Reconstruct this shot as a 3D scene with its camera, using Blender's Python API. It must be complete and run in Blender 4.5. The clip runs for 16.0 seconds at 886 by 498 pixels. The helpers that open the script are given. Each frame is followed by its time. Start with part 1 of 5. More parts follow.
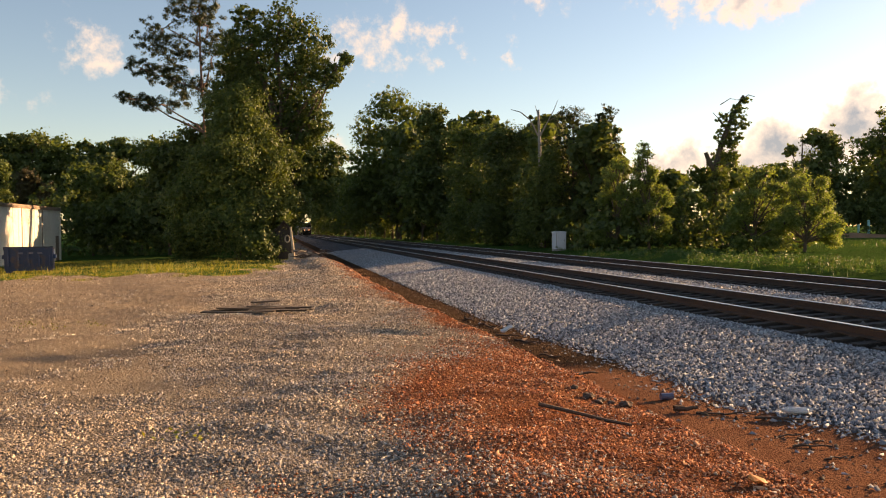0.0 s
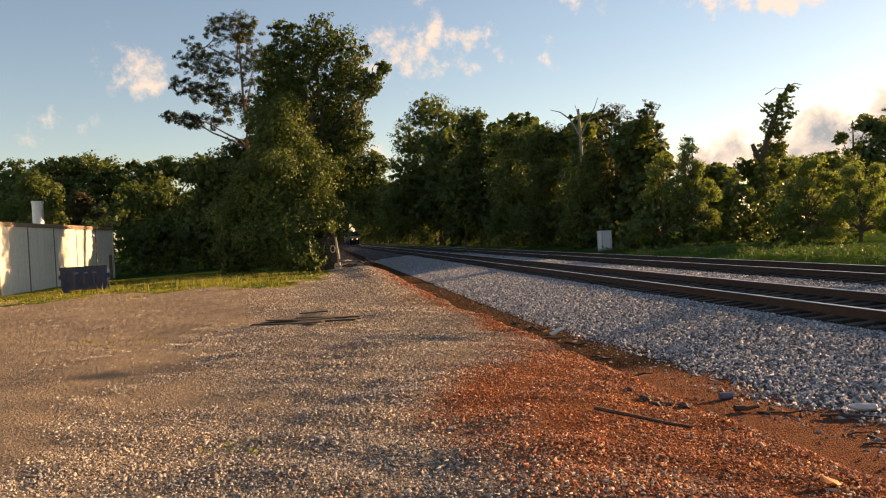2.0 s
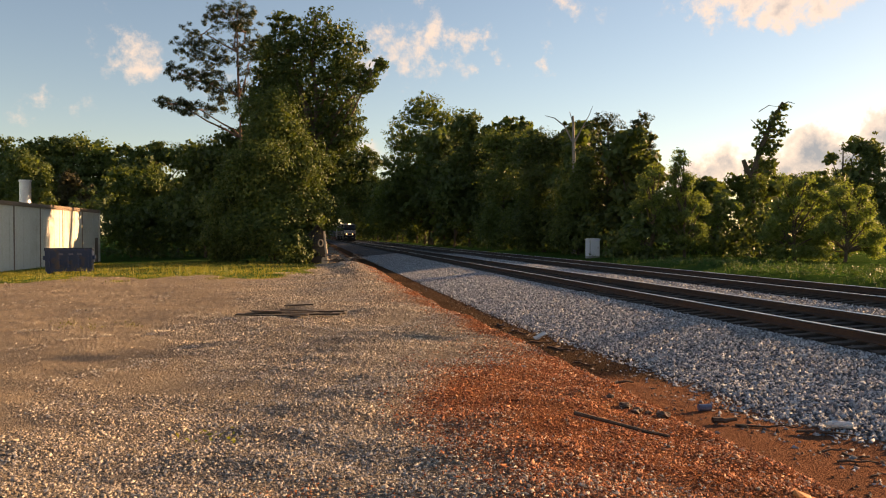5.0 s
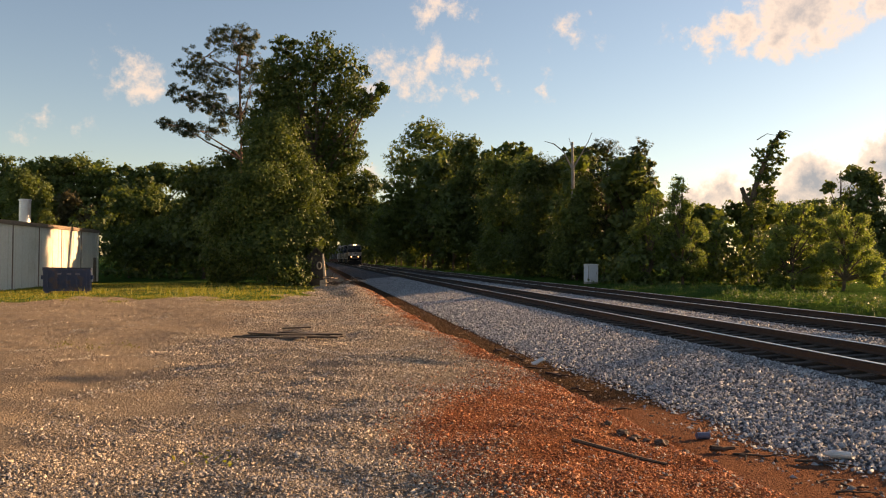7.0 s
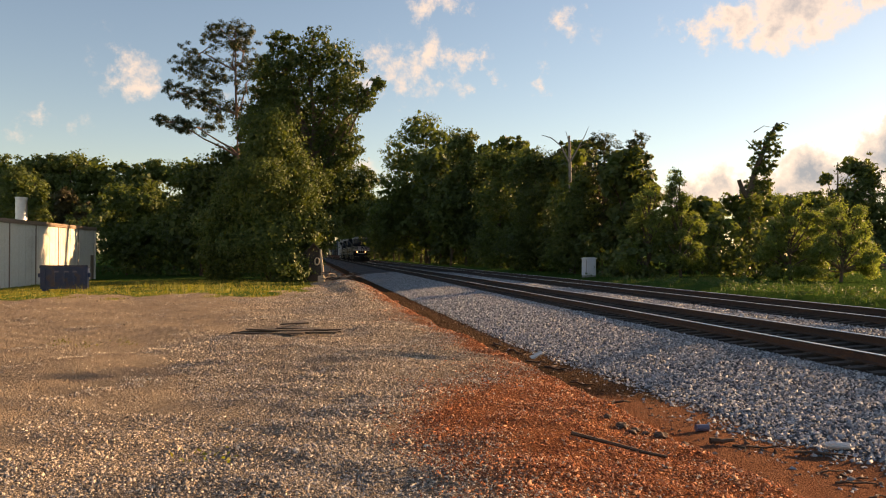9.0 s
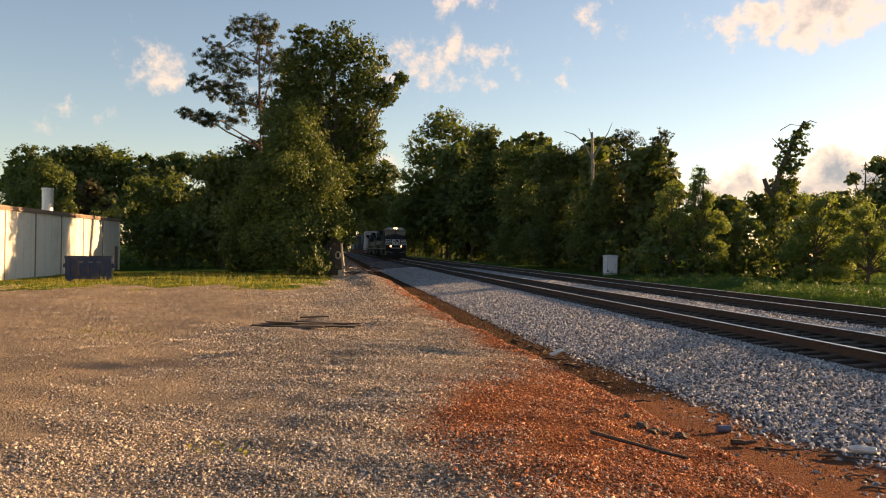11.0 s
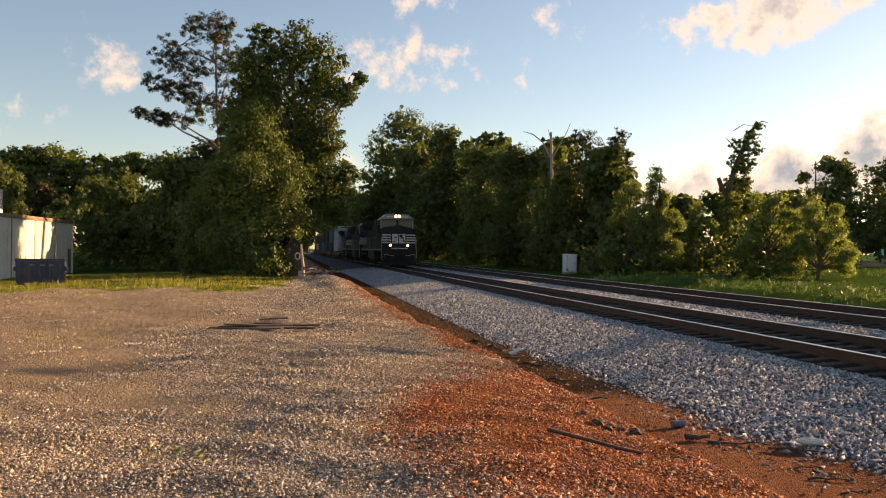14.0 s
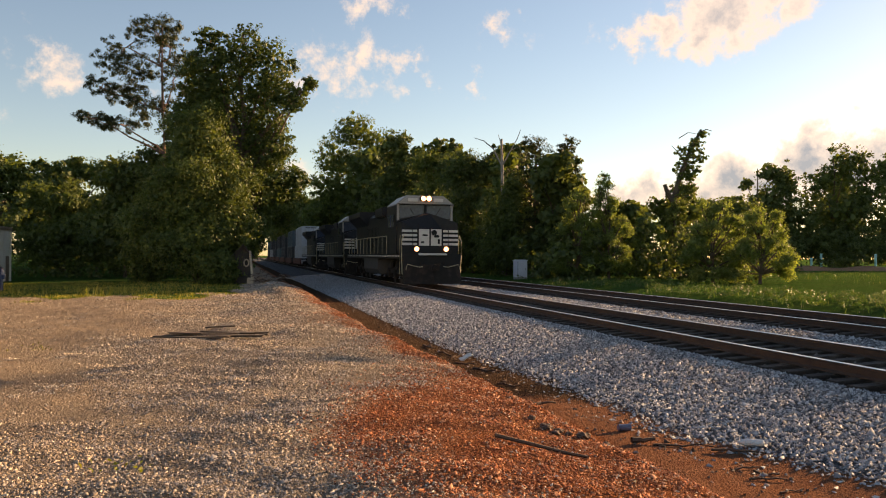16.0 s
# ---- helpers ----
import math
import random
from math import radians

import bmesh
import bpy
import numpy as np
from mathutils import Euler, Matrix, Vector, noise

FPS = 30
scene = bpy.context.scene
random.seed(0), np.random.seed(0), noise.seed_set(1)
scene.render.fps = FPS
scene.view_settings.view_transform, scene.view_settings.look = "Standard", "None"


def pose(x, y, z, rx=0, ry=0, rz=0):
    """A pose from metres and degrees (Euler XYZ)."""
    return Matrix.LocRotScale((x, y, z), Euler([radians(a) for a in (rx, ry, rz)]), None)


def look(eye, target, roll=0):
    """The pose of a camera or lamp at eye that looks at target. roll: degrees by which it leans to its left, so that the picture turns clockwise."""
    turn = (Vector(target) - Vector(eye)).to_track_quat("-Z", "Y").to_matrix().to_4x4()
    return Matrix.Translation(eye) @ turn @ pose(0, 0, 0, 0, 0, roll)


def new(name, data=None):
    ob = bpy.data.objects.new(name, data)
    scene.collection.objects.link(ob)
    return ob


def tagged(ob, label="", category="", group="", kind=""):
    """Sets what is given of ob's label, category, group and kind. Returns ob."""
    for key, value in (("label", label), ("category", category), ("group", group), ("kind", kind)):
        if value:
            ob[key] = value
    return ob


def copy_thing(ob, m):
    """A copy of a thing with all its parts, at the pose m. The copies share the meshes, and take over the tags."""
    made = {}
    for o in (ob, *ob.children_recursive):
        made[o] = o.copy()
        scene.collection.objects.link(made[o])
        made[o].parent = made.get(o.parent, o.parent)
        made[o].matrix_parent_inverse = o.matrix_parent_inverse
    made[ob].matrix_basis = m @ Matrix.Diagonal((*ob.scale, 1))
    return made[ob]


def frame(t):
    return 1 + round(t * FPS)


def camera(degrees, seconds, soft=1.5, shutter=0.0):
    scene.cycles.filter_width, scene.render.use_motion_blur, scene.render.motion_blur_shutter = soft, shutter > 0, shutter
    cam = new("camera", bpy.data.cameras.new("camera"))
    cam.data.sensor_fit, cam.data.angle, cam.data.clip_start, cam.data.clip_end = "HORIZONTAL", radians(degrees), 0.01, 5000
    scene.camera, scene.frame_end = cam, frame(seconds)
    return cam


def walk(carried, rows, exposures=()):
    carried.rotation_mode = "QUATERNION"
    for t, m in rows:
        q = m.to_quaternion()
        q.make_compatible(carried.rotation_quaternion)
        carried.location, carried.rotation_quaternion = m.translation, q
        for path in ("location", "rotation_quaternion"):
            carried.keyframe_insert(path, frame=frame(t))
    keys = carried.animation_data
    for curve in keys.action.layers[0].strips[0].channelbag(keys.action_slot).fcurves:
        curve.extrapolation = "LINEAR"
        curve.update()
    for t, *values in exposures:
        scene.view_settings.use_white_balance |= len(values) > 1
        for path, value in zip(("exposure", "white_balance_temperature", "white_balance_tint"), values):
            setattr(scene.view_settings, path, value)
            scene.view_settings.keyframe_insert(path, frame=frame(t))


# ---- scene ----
cam = camera(59.3, 16.0, soft=1.1)

# seconds, eye x y z, yaw, pitch, roll: held by hand, near one spot
PATH = [
    (0.0, 0.016, -0.076, 1.659, -0.00, -1.42, -0.57),
    (0.5, 0.004, -0.049, 1.638, 0.57, -1.17, -0.56),
    (1.0, -0.011, -0.030, 1.630, 1.94, -1.43, -0.83),
    (1.5, -0.012, -0.026, 1.627, 2.75, -1.58, -2.47),
    (2.0, -0.014, 0.002, 1.663, 3.23, -0.97, -2.87),
    (2.5, -0.014, -0.012, 1.663, 3.17, -0.24, -2.42),
    (3.0, -0.011, -0.010, 1.660, 3.12, -0.04, -1.40),
    (3.5, -0.012, -0.004, 1.645, 2.74, -0.61, -0.33),
    (4.0, -0.016, -0.007, 1.649, 2.48, -1.05, -0.33),
    (6.5, -0.014, -0.012, 1.650, 2.23, 0.08, 0.66),
    (7.0, -0.021, -0.030, 1.657, 2.26, 0.77, 0.68),
    (7.5, -0.010, -0.008, 1.653, 2.32, 0.95, 0.69),
    (8.0, -0.010, -0.034, 1.657, 1.64, 0.76, 0.92),
    (8.5, -0.011, -0.024, 1.655, 1.48, 0.48, 0.95),
    (9.0, -0.021, -0.005, 1.651, 2.09, 0.39, 0.22),
    (9.5, -0.018, 0.032, 1.648, 3.29, 0.06, 0.54),
    (12.0, -0.016, 0.052, 1.643, 3.43, 0.05, 1.21),
    (12.5, -0.009, 0.037, 1.648, 2.92, 0.05, 1.01),
    (13.0, -0.014, 0.020, 1.647, 2.45, 0.16, 1.00),
    (13.5, 0.005, 0.024, 1.652, 1.54, 0.19, 1.26),
    (14.0, 0.017, 0.022, 1.651, 0.75, 0.08, 0.57),
    (14.5, 0.033, 0.028, 1.653, 0.03, 0.00, 0.00),
    (15.0, 0.042, 0.033, 1.649, -0.91, 0.15, 0.28),
    (15.5, 0.056, 0.039, 1.654, -1.79, 0.29, 0.41),
    (16.0, 0.062, 0.044, 1.655, -2.78, 0.55, 0.37),
]
EXPOSURE = 1.54
walk(cam, [(t, pose(x, y, z, 90 + p, 0, w) @ pose(0, 0, 0, 0, 0, r)) for t, x, y, z, w, p, r in PATH],
     [(t, EXPOSURE + e, 7750, 20) for t, e in ((0.0, 0.0), (1.0, -0.04), (3.0, -0.13), (6.5, -0.15), (9.0, -0.11), (12.5, -0.02), (14.0, -0.03), (16.0, -0.04))])

# ---- light: low evening sun from the right, partly cloudy sky ----
SUN_AZ, SUN_EL = 57.0, 12.0


def sun_light():
    d = bpy.data.lights.new("sun", "SUN")
    d.energy, d.angle, d.color = 5.0, radians(0.6), (1.0, 0.70, 0.40)
    ob = new("sun", d)
    a, e = radians(SUN_AZ), radians(SUN_EL)
    way = Vector((math.sin(a) * math.cos(e), math.cos(a) * math.cos(e), math.sin(e)))
    ob.matrix_basis = look(way * 300, (0, 0, 0))


def node_math(nt, op, a, b=None, clamp=False):
    n = nt.nodes.new("ShaderNodeMath")
    n.operation, n.use_clamp = op, clamp
    for i, v in enumerate((a, b)):
        if v is None:
            continue
        if isinstance(v, (int, float)):
            n.inputs[i].default_value = v
        else:
            nt.links.new(v, n.inputs[i])
    return n.outputs[0]


def mix_rgb(nt, fac, a, b, mode="MIX"):
    n = nt.nodes.new("ShaderNodeMix")
    n.data_type, n.blend_type = "RGBA", mode
    for i, v in ((0, fac), (6, a), (7, b)):
        if isinstance(v, (int, float)):
            n.inputs[i].default_value = v
        elif isinstance(v, tuple):
            n.inputs[i].default_value = (*v, 1.0)
        else:
            nt.links.new(v, n.inputs[i])
    return n.outputs[2]


def sky():
    w = bpy.data.worlds.new("evening_sky")
    scene.world = w
    w.use_nodes = True
    nt = w.node_tree
    nt.nodes.clear()
    out = nt.nodes.new("ShaderNodeOutputWorld")
    bg = nt.nodes.new("ShaderNodeBackground")
    nt.links.new(bg.outputs[0], out.inputs[0])
    st = nt.nodes.new("ShaderNodeTexSky")
    st.sky_type, st.sun_disc = "NISHITA", False
    st.sun_elevation, st.sun_rotation = radians(SUN_EL), radians(SUN_AZ)
    st.air_density, st.dust_density, st.ozone_density = 1.0, 0.30, 1.8
    tc = nt.nodes.new("ShaderNodeTexCoord")
    way = tc.outputs["Generated"]
    # clouds: soft lumps of noise round a few headings (azimuth to the right, elevation, half sizes), all in degrees
    clouds = [(18.3, 15.6, 3.0, 1.7, 1.35), (22.0, 16.6, 3.8, 2.4, 1.45), (26.5, 17.4, 3.4, 1.8, 1.2), (-5.6, 13.0, 2.2, 2.2, 0.85), (-3.6, 13.6, 2.0, 2.6, 0.9), (-0.9, 13.2, 1.6, 2.4, 0.8), (4.6, 12.1, 0.8, 1.2, 0.62),
              (-2.6, 17.9, 3.0, 1.5, 0.85), (7.0, 16.4, 1.9, 1.9, 0.62), (-24.0, 11.6, 2.4, 2.3, 0.75), (-28.7, 8.3, 2.2, 1.2, 0.55), (-19.5, 11.0, 3.2, 1.2, 0.5),
              (16.0, 3.9, 3.2, 1.5, 1.5), (20.5, 4.2, 3.8, 1.8, 1.7), (25.0, 5.0, 4.2, 2.2, 1.9), (29.5, 5.9, 4.4, 2.5, 2.0), (35.0, 6.6, 5.0, 2.9, 2.0), (42.0, 7.0, 6.0, 3.2, 1.8),
              (-7.0, 6.0, 3.5, 1.0, 0.5), (-12.0, 9.0, 2.5, 0.9, 0.4), (72.0, 24.0, 9.0, 3.0, 0.8), (-60.0, 16.0, 9.0, 3.0, 0.7), (110.0, 25.0, 12.0, 5.0, 0.8), (-120.0, 18.0, 14.0, 5.0, 0.8), (180.0, 22.0, 14.0, 5.0, 0.8)]
    sep = nt.nodes.new("ShaderNodeSeparateXYZ")
    nt.links.new(way, sep.inputs[0])
    # ragged outlines: the headings wander with a coarse noise
    drift = nt.nodes.new("ShaderNodeTexNoise")
    drift.inputs["Scale"].default_value, drift.inputs["Detail"].default_value, drift.inputs["Roughness"].default_value = 17.0, 5.0, 0.62
    nt.links.new(way, drift.inputs["Vector"])
    sway = nt.nodes.new("ShaderNodeSeparateColor")
    nt.links.new(drift.outputs["Color"], sway.inputs[0])
    az = node_math(nt, "ADD", node_math(nt, "ARCTAN2", sep.outputs[0], sep.outputs[1]), node_math(nt, "MULTIPLY", node_math(nt, "SUBTRACT", sway.outputs[0], 0.5), 0.16))
    el = node_math(nt, "ADD", node_math(nt, "ARCSINE", sep.outputs[2]), node_math(nt, "MULTIPLY", node_math(nt, "SUBTRACT", sway.outputs[1], 0.5), 0.12))
    total = None
    for a, e, sa, se, k in clouds:
        da = node_math(nt, "DIVIDE", node_math(nt, "SUBTRACT", az, radians(a)), radians(sa))
        de = node_math(nt, "DIVIDE", node_math(nt, "SUBTRACT", el, radians(e)), radians(se))
        r2 = node_math(nt, "ADD", node_math(nt, "MULTIPLY", da, da), node_math(nt, "MULTIPLY", de, de))
        g = node_math(nt, "MULTIPLY", node_math(nt, "EXPONENT", node_math(nt, "MULTIPLY", r2, -0.9)), k)
        total = g if total is None else node_math(nt, "MAXIMUM", total, g)
    nz = nt.nodes.new("ShaderNodeTexNoise")
    nz.inputs["Scale"].default_value, nz.inputs["Detail"].default_value, nz.inputs["Roughness"].default_value = 30.0, 9.0, 0.66
    nt.links.new(way, nz.inputs["Vector"])
    lump = node_math(nt, "ADD", total, node_math(nt, "MULTIPLY", node_math(nt, "SUBTRACT", nz.outputs[0], 0.5), 2.3))
    mask = nt.nodes.new("ShaderNodeMapRange")
    mask.interpolation_type = "SMOOTHSTEP"
    mask.inputs[1].default_value, mask.inputs[2].default_value = 0.34, 1.08
    nt.links.new(lump, mask.inputs[0])
    cover = node_math(nt, "MULTIPLY", mask.outputs[0], node_math(nt, "MINIMUM", node_math(nt, "MULTIPLY", total, 1.6), 0.92))
    # bodies: thicker heart greyer, thin rims bright
    core = nt.nodes.new("ShaderNodeMapRange")
    core.inputs[1].default_value, core.inputs[2].default_value = 1.05, 2.0
    nt.links.new(lump, core.inputs[0])
    body = mix_rgb(nt, core.outputs[0], (CLOUD_RIM[0], CLOUD_RIM[1], CLOUD_RIM[2]), (CLOUD_HEART[0], CLOUD_HEART[1], CLOUD_HEART[2]))
    col = mix_rgb(nt, cover, st.outputs[0], body)
    nt.links.new(col, bg.inputs[0])
    bg.inputs[1].default_value = SKY


SKY = 0.071
CLOUD_RIM, CLOUD_HEART = (5.3, 4.65, 4.0), (1.85, 2.1, 2.45)
sun_light()
sky()

# ---- materials ----


def material(name, base, rough=0.8, spread=0.25, scale=6.0, fine=60.0, bump=0.3, metal=0.0, dirt=None, rand=0.0, spec=0.4):
    m = bpy.data.materials.new(name)
    m.use_nodes = True
    nt = m.node_tree
    b = nt.nodes["Principled BSDF"]
    tc = nt.nodes.new("ShaderNodeTexCoord")
    n1 = nt.nodes.new("ShaderNodeTexNoise")
    n1.inputs["Scale"].default_value, n1.inputs["Detail"].default_value = scale, 4.0
    n2 = nt.nodes.new("ShaderNodeTexNoise")
    n2.inputs["Scale"].default_value, n2.inputs["Detail"].default_value = fine, 3.0
    for n in (n1, n2):
        nt.links.new(tc.outputs["Object"], n.inputs["Vector"])
    dark = tuple(c * (1 - spread) for c in base)
    light = tuple(min(1.0, c * (1 + spread)) for c in base)
    col = mix_rgb(nt, n1.outputs[0], dark, light)
    if dirt:
        mr = nt.nodes.new("ShaderNodeMapRange")
        mr.inputs[1].default_value, mr.inputs[2].default_value = 0.52, 0.68
        nt.links.new(n1.outputs[0], mr.inputs[0])
        col = mix_rgb(nt, node_math(nt, "MULTIPLY", mr.outputs[0], 0.7), col, dirt)
    col = mix_rgb(nt, 0.35, col, n2.outputs[0], "OVERLAY")
    if rand:
        oi = nt.nodes.new("ShaderNodeObjectInfo")
        col = mix_rgb(nt, 1.0, col, node_val(nt, oi.outputs["Random"], 1 - rand, 1 + rand * 0.5), "MULTIPLY")
    nt.links.new(col, b.inputs["Base Color"])
    b.inputs["Roughness"].default_value, b.inputs["Metallic"].default_value = rough, metal
    b.inputs["Specular IOR Level"].default_value = spec
    if bump:
        bp = nt.nodes.new("ShaderNodeBump")
        bp.inputs["Strength"].default_value, bp.inputs["Distance"].default_value = bump, 0.02
        nt.links.new(n2.outputs[0], bp.inputs["Height"])
        nt.links.new(bp.outputs[0], b.inputs["Normal"])
    return m


def node_val(nt, fac, lo, hi):
    mr = nt.nodes.new("ShaderNodeMapRange")
    mr.inputs[3].default_value, mr.inputs[4].default_value = lo, hi
    nt.links.new(fac, mr.inputs[0])
    return mr.outputs[0]


def ramp(nt, fac, stops):
    r = nt.nodes.new("ShaderNodeValToRGB")
    els = r.color_ramp.elements
    while len(els) < len(stops):
        els.new(0.5)
    for e, (p, c) in zip(els, stops):
        e.position, e.color = p, (*c, 1.0)
    nt.links.new(fac, r.inputs[0])
    return r.outputs[0]


def leaf_material(name, cols, trans=0.45, rough=0.55):
    """Leaves: each its own shade of green, letting some light through."""
    m = bpy.data.materials.new(name)
    m.use_nodes = True
    nt = m.node_tree
    b = nt.nodes["Principled BSDF"]
    out = nt.nodes["Material Output"]
    geo = nt.nodes.new("ShaderNodeNewGeometry")
    tc = nt.nodes.new("ShaderNodeTexCoord")
    nz = nt.nodes.new("ShaderNodeTexNoise")
    nz.inputs["Scale"].default_value, nz.inputs["Detail"].default_value = 0.45, 2.0
    nt.links.new(tc.outputs["Object"], nz.inputs["Vector"])
    f = node_math(nt, "ADD", node_math(nt, "MULTIPLY", geo.outputs["Random Per Island"], 0.55), node_math(nt, "MULTIPLY", nz.outputs[0], 0.5))
    col = ramp(nt, f, [(0.1 + 0.8 * i / (len(cols) - 1), c) for i, c in enumerate(cols)])
    nt.links.new(col, b.inputs["Base Color"])
    b.inputs["Roughness"].default_value = rough
    b.inputs["Specular IOR Level"].default_value = 0.25
    tr = nt.nodes.new("ShaderNodeBsdfTranslucent")
    nt.links.new(mix_rgb(nt, 1.0, col, (1.25, 1.2, 0.5), "MULTIPLY"), tr.inputs[0])
    mx = nt.nodes.new("ShaderNodeMixShader")
    mx.inputs[0].default_value = trans
    nt.links.new(b.outputs[0], mx.inputs[1])
    nt.links.new(tr.outputs[0], mx.inputs[2])
    nt.links.new(mx.outputs[0], out.inputs[0])
    return m


def stone_material(name, cols, rough=0.85, patch=None):
    m = bpy.data.materials.new(name)
    m.use_nodes = True
    nt = m.node_tree
    b = nt.nodes["Principled BSDF"]
    geo = nt.nodes.new("ShaderNodeNewGeometry")
    col = ramp(nt, geo.outputs["Random Per Island"], [(i / (len(cols) - 1), c) for i, c in enumerate(cols)])
    tc = nt.nodes.new("ShaderNodeTexCoord")
    nz = nt.nodes.new("ShaderNodeTexNoise")
    nz.inputs["Scale"].default_value, nz.inputs["Detail"].default_value = 70.0, 3.0
    nt.links.new(tc.outputs["Object"], nz.inputs["Vector"])
    if patch:
        pz = nt.nodes.new("ShaderNodeTexNoise")
        pz.inputs["Scale"].default_value, pz.inputs["Detail"].default_value = 0.55, 3.0
        nt.links.new(tc.outputs["Object"], pz.inputs["Vector"])
        pr = nt.nodes.new("ShaderNodeMapRange")
        pr.inputs[1].default_value, pr.inputs[2].default_value = 0.40, 0.62
        nt.links.new(pz.outputs[0], pr.inputs[0])
        col = mix_rgb(nt, 1.0, col, mix_rgb(nt, pr.outputs[0], *patch), "MULTIPLY")
    nt.links.new(mix_rgb(nt, 0.4, col, nz.outputs[0], "OVERLAY"), b.inputs["Base Color"])
    b.inputs["Roughness"].default_value = rough
    b.inputs["Specular IOR Level"].default_value = 0.12
    return m


def glow_material(name, colour, strength):
    m = bpy.data.materials.new(name)
    m.use_nodes = True
    b = m.node_tree.nodes["Principled BSDF"]
    b.inputs["Base Color"].default_value = (0.8, 0.8, 0.75, 1)
    b.inputs["Emission Color"].default_value = (*colour, 1)
    b.inputs["Emission Strength"].default_value = strength
    return m


M_BARK = material("bark", (0.10, 0.075, 0.05), 0.95, 0.4, 5, 40, 0.8)
M_PINEBARK = material("pine_bark", (0.16, 0.10, 0.07), 0.95, 0.4, 5, 40, 0.8)
M_DEAD = material("dead_wood", (0.30, 0.26, 0.22), 0.9, 0.3, 5, 40, 0.5)
M_STEEL = material("rail_side_rust", (0.050, 0.030, 0.021), 0.85, 0.35, 8, 60, 0.3)
M_RAILTOP = material("polished_rail_head", (0.75, 0.74, 0.72), 0.42, 0.1, 8, 60, 0.05, metal=1.0)
M_TIE = material("creosoted_tie", (0.045, 0.034, 0.027), 0.9, 0.45, 3, 25, 0.8, dirt=(0.09, 0.075, 0.06), rand=0.4)
M_BLACK = material("black_loco_paint", (0.010, 0.010, 0.011), 0.5, 0.3, 2, 30, 0.05, dirt=(0.020, 0.017, 0.015), spec=0.25)
M_UNDER = material("grimy_underframe", (0.020, 0.017, 0.015), 0.85, 0.4, 4, 40, 0.3, dirt=(0.045, 0.033, 0.025), spec=0.2)
M_WHITE = material("white_stripe_paint", (0.55, 0.54, 0.50), 0.5, 0.1, 3, 40, 0.05)
M_GREY = material("grey_loco_roof", (0.30, 0.29, 0.27), 0.5, 0.15, 3, 40, 0.05)
M_TANK = material("dusty_fuel_tank", (0.060, 0.054, 0.048), 0.8, 0.3, 2, 30, 0.1)
M_RAILING = material("yellow_white_handrail", (0.44, 0.38, 0.25), 0.5, 0.1, 5, 40, 0.0)
M_WHEEL = material("wheel_steel", (0.07, 0.06, 0.055), 0.6, 0.3, 6, 40, 0.1, metal=0.6)
M_GLASS = material("dark_cab_glass", (0.055, 0.068, 0.095), 0.12, 0.1, 2, 10, 0.0, spec=0.4)
M_LAMP = glow_material("headlight_glow", (1.0, 0.54, 0.24), 10.0)
M_DITCH = glow_material("ditch_light_glow", (1.0, 0.48, 0.20), 7.0)
# orange glow of the lamps' glare, put on discs behind the lenses
M_HALO = glow_material("lamp_glare", (1.0, 0.36, 0.12), 1.3)
M_WALL = material("cream_metal_siding", (0.66, 0.61, 0.52), 0.6, 0.10, 0.6, 12, 0.05, dirt=(0.54, 0.48, 0.39))
M_ROOFTRIM = material("rusty_roof_trim", (0.24, 0.17, 0.12), 0.7, 0.3, 3, 40, 0.1)
M_GALV = material("galvanised_stack", (0.55, 0.55, 0.55), 0.4, 0.15, 3, 30, 0.05, metal=0.7)
M_DUMP = material("blue_dumpster_paint", (0.028, 0.050, 0.115), 0.55, 0.35, 3, 30, 0.1, dirt=(0.10, 0.07, 0.05))
M_DUMPLID = material("dark_plastic_lid", (0.03, 0.035, 0.05), 0.6, 0.3, 3, 30, 0.1)
M_CABINET = material("pale_metal_cabinet", (0.66, 0.68, 0.72), 0.5, 0.08, 3, 30, 0.05)
M_BOARD = material("weathered_board", (0.115, 0.085, 0.062), 0.9, 0.45, 4, 50, 0.6, rand=0.5)
M_LOG = material("wet_dark_wood", (0.10, 0.064, 0.044), 0.9, 0.4, 6, 50, 0.6)
M_POST = material("grey_split_post", (0.42, 0.35, 0.26), 0.9, 0.3, 6, 50, 0.5)
M_SHED = material("dark_old_shed_wood", (0.055, 0.045, 0.036), 0.9, 0.4, 3, 30, 0.4)
M_CYAN = material("pale_green_pipe", (0.30, 0.62, 0.58), 0.5, 0.1, 3, 30, 0.0)
M_PLASTIC = material("cloudy_plastic", (0.62, 0.60, 0.57), 0.35, 0.15, 12, 60, 0.1)
M_CAN = material("blue_grey_tin", (0.12, 0.13, 0.19), 0.45, 0.25, 12, 60, 0.1)
M_LEAFORANGE = material("dry_orange_leaf", (0.62, 0.22, 0.05), 0.7, 0.2, 30, 90, 0.1)
M_PAPER = material("pale_scrap", (0.68, 0.62, 0.54), 0.8, 0.15, 20, 90, 0.1)
M_BIRD = material("dark_feathers", (0.05, 0.045, 0.04), 0.8, 0.3, 20, 90, 0.0)

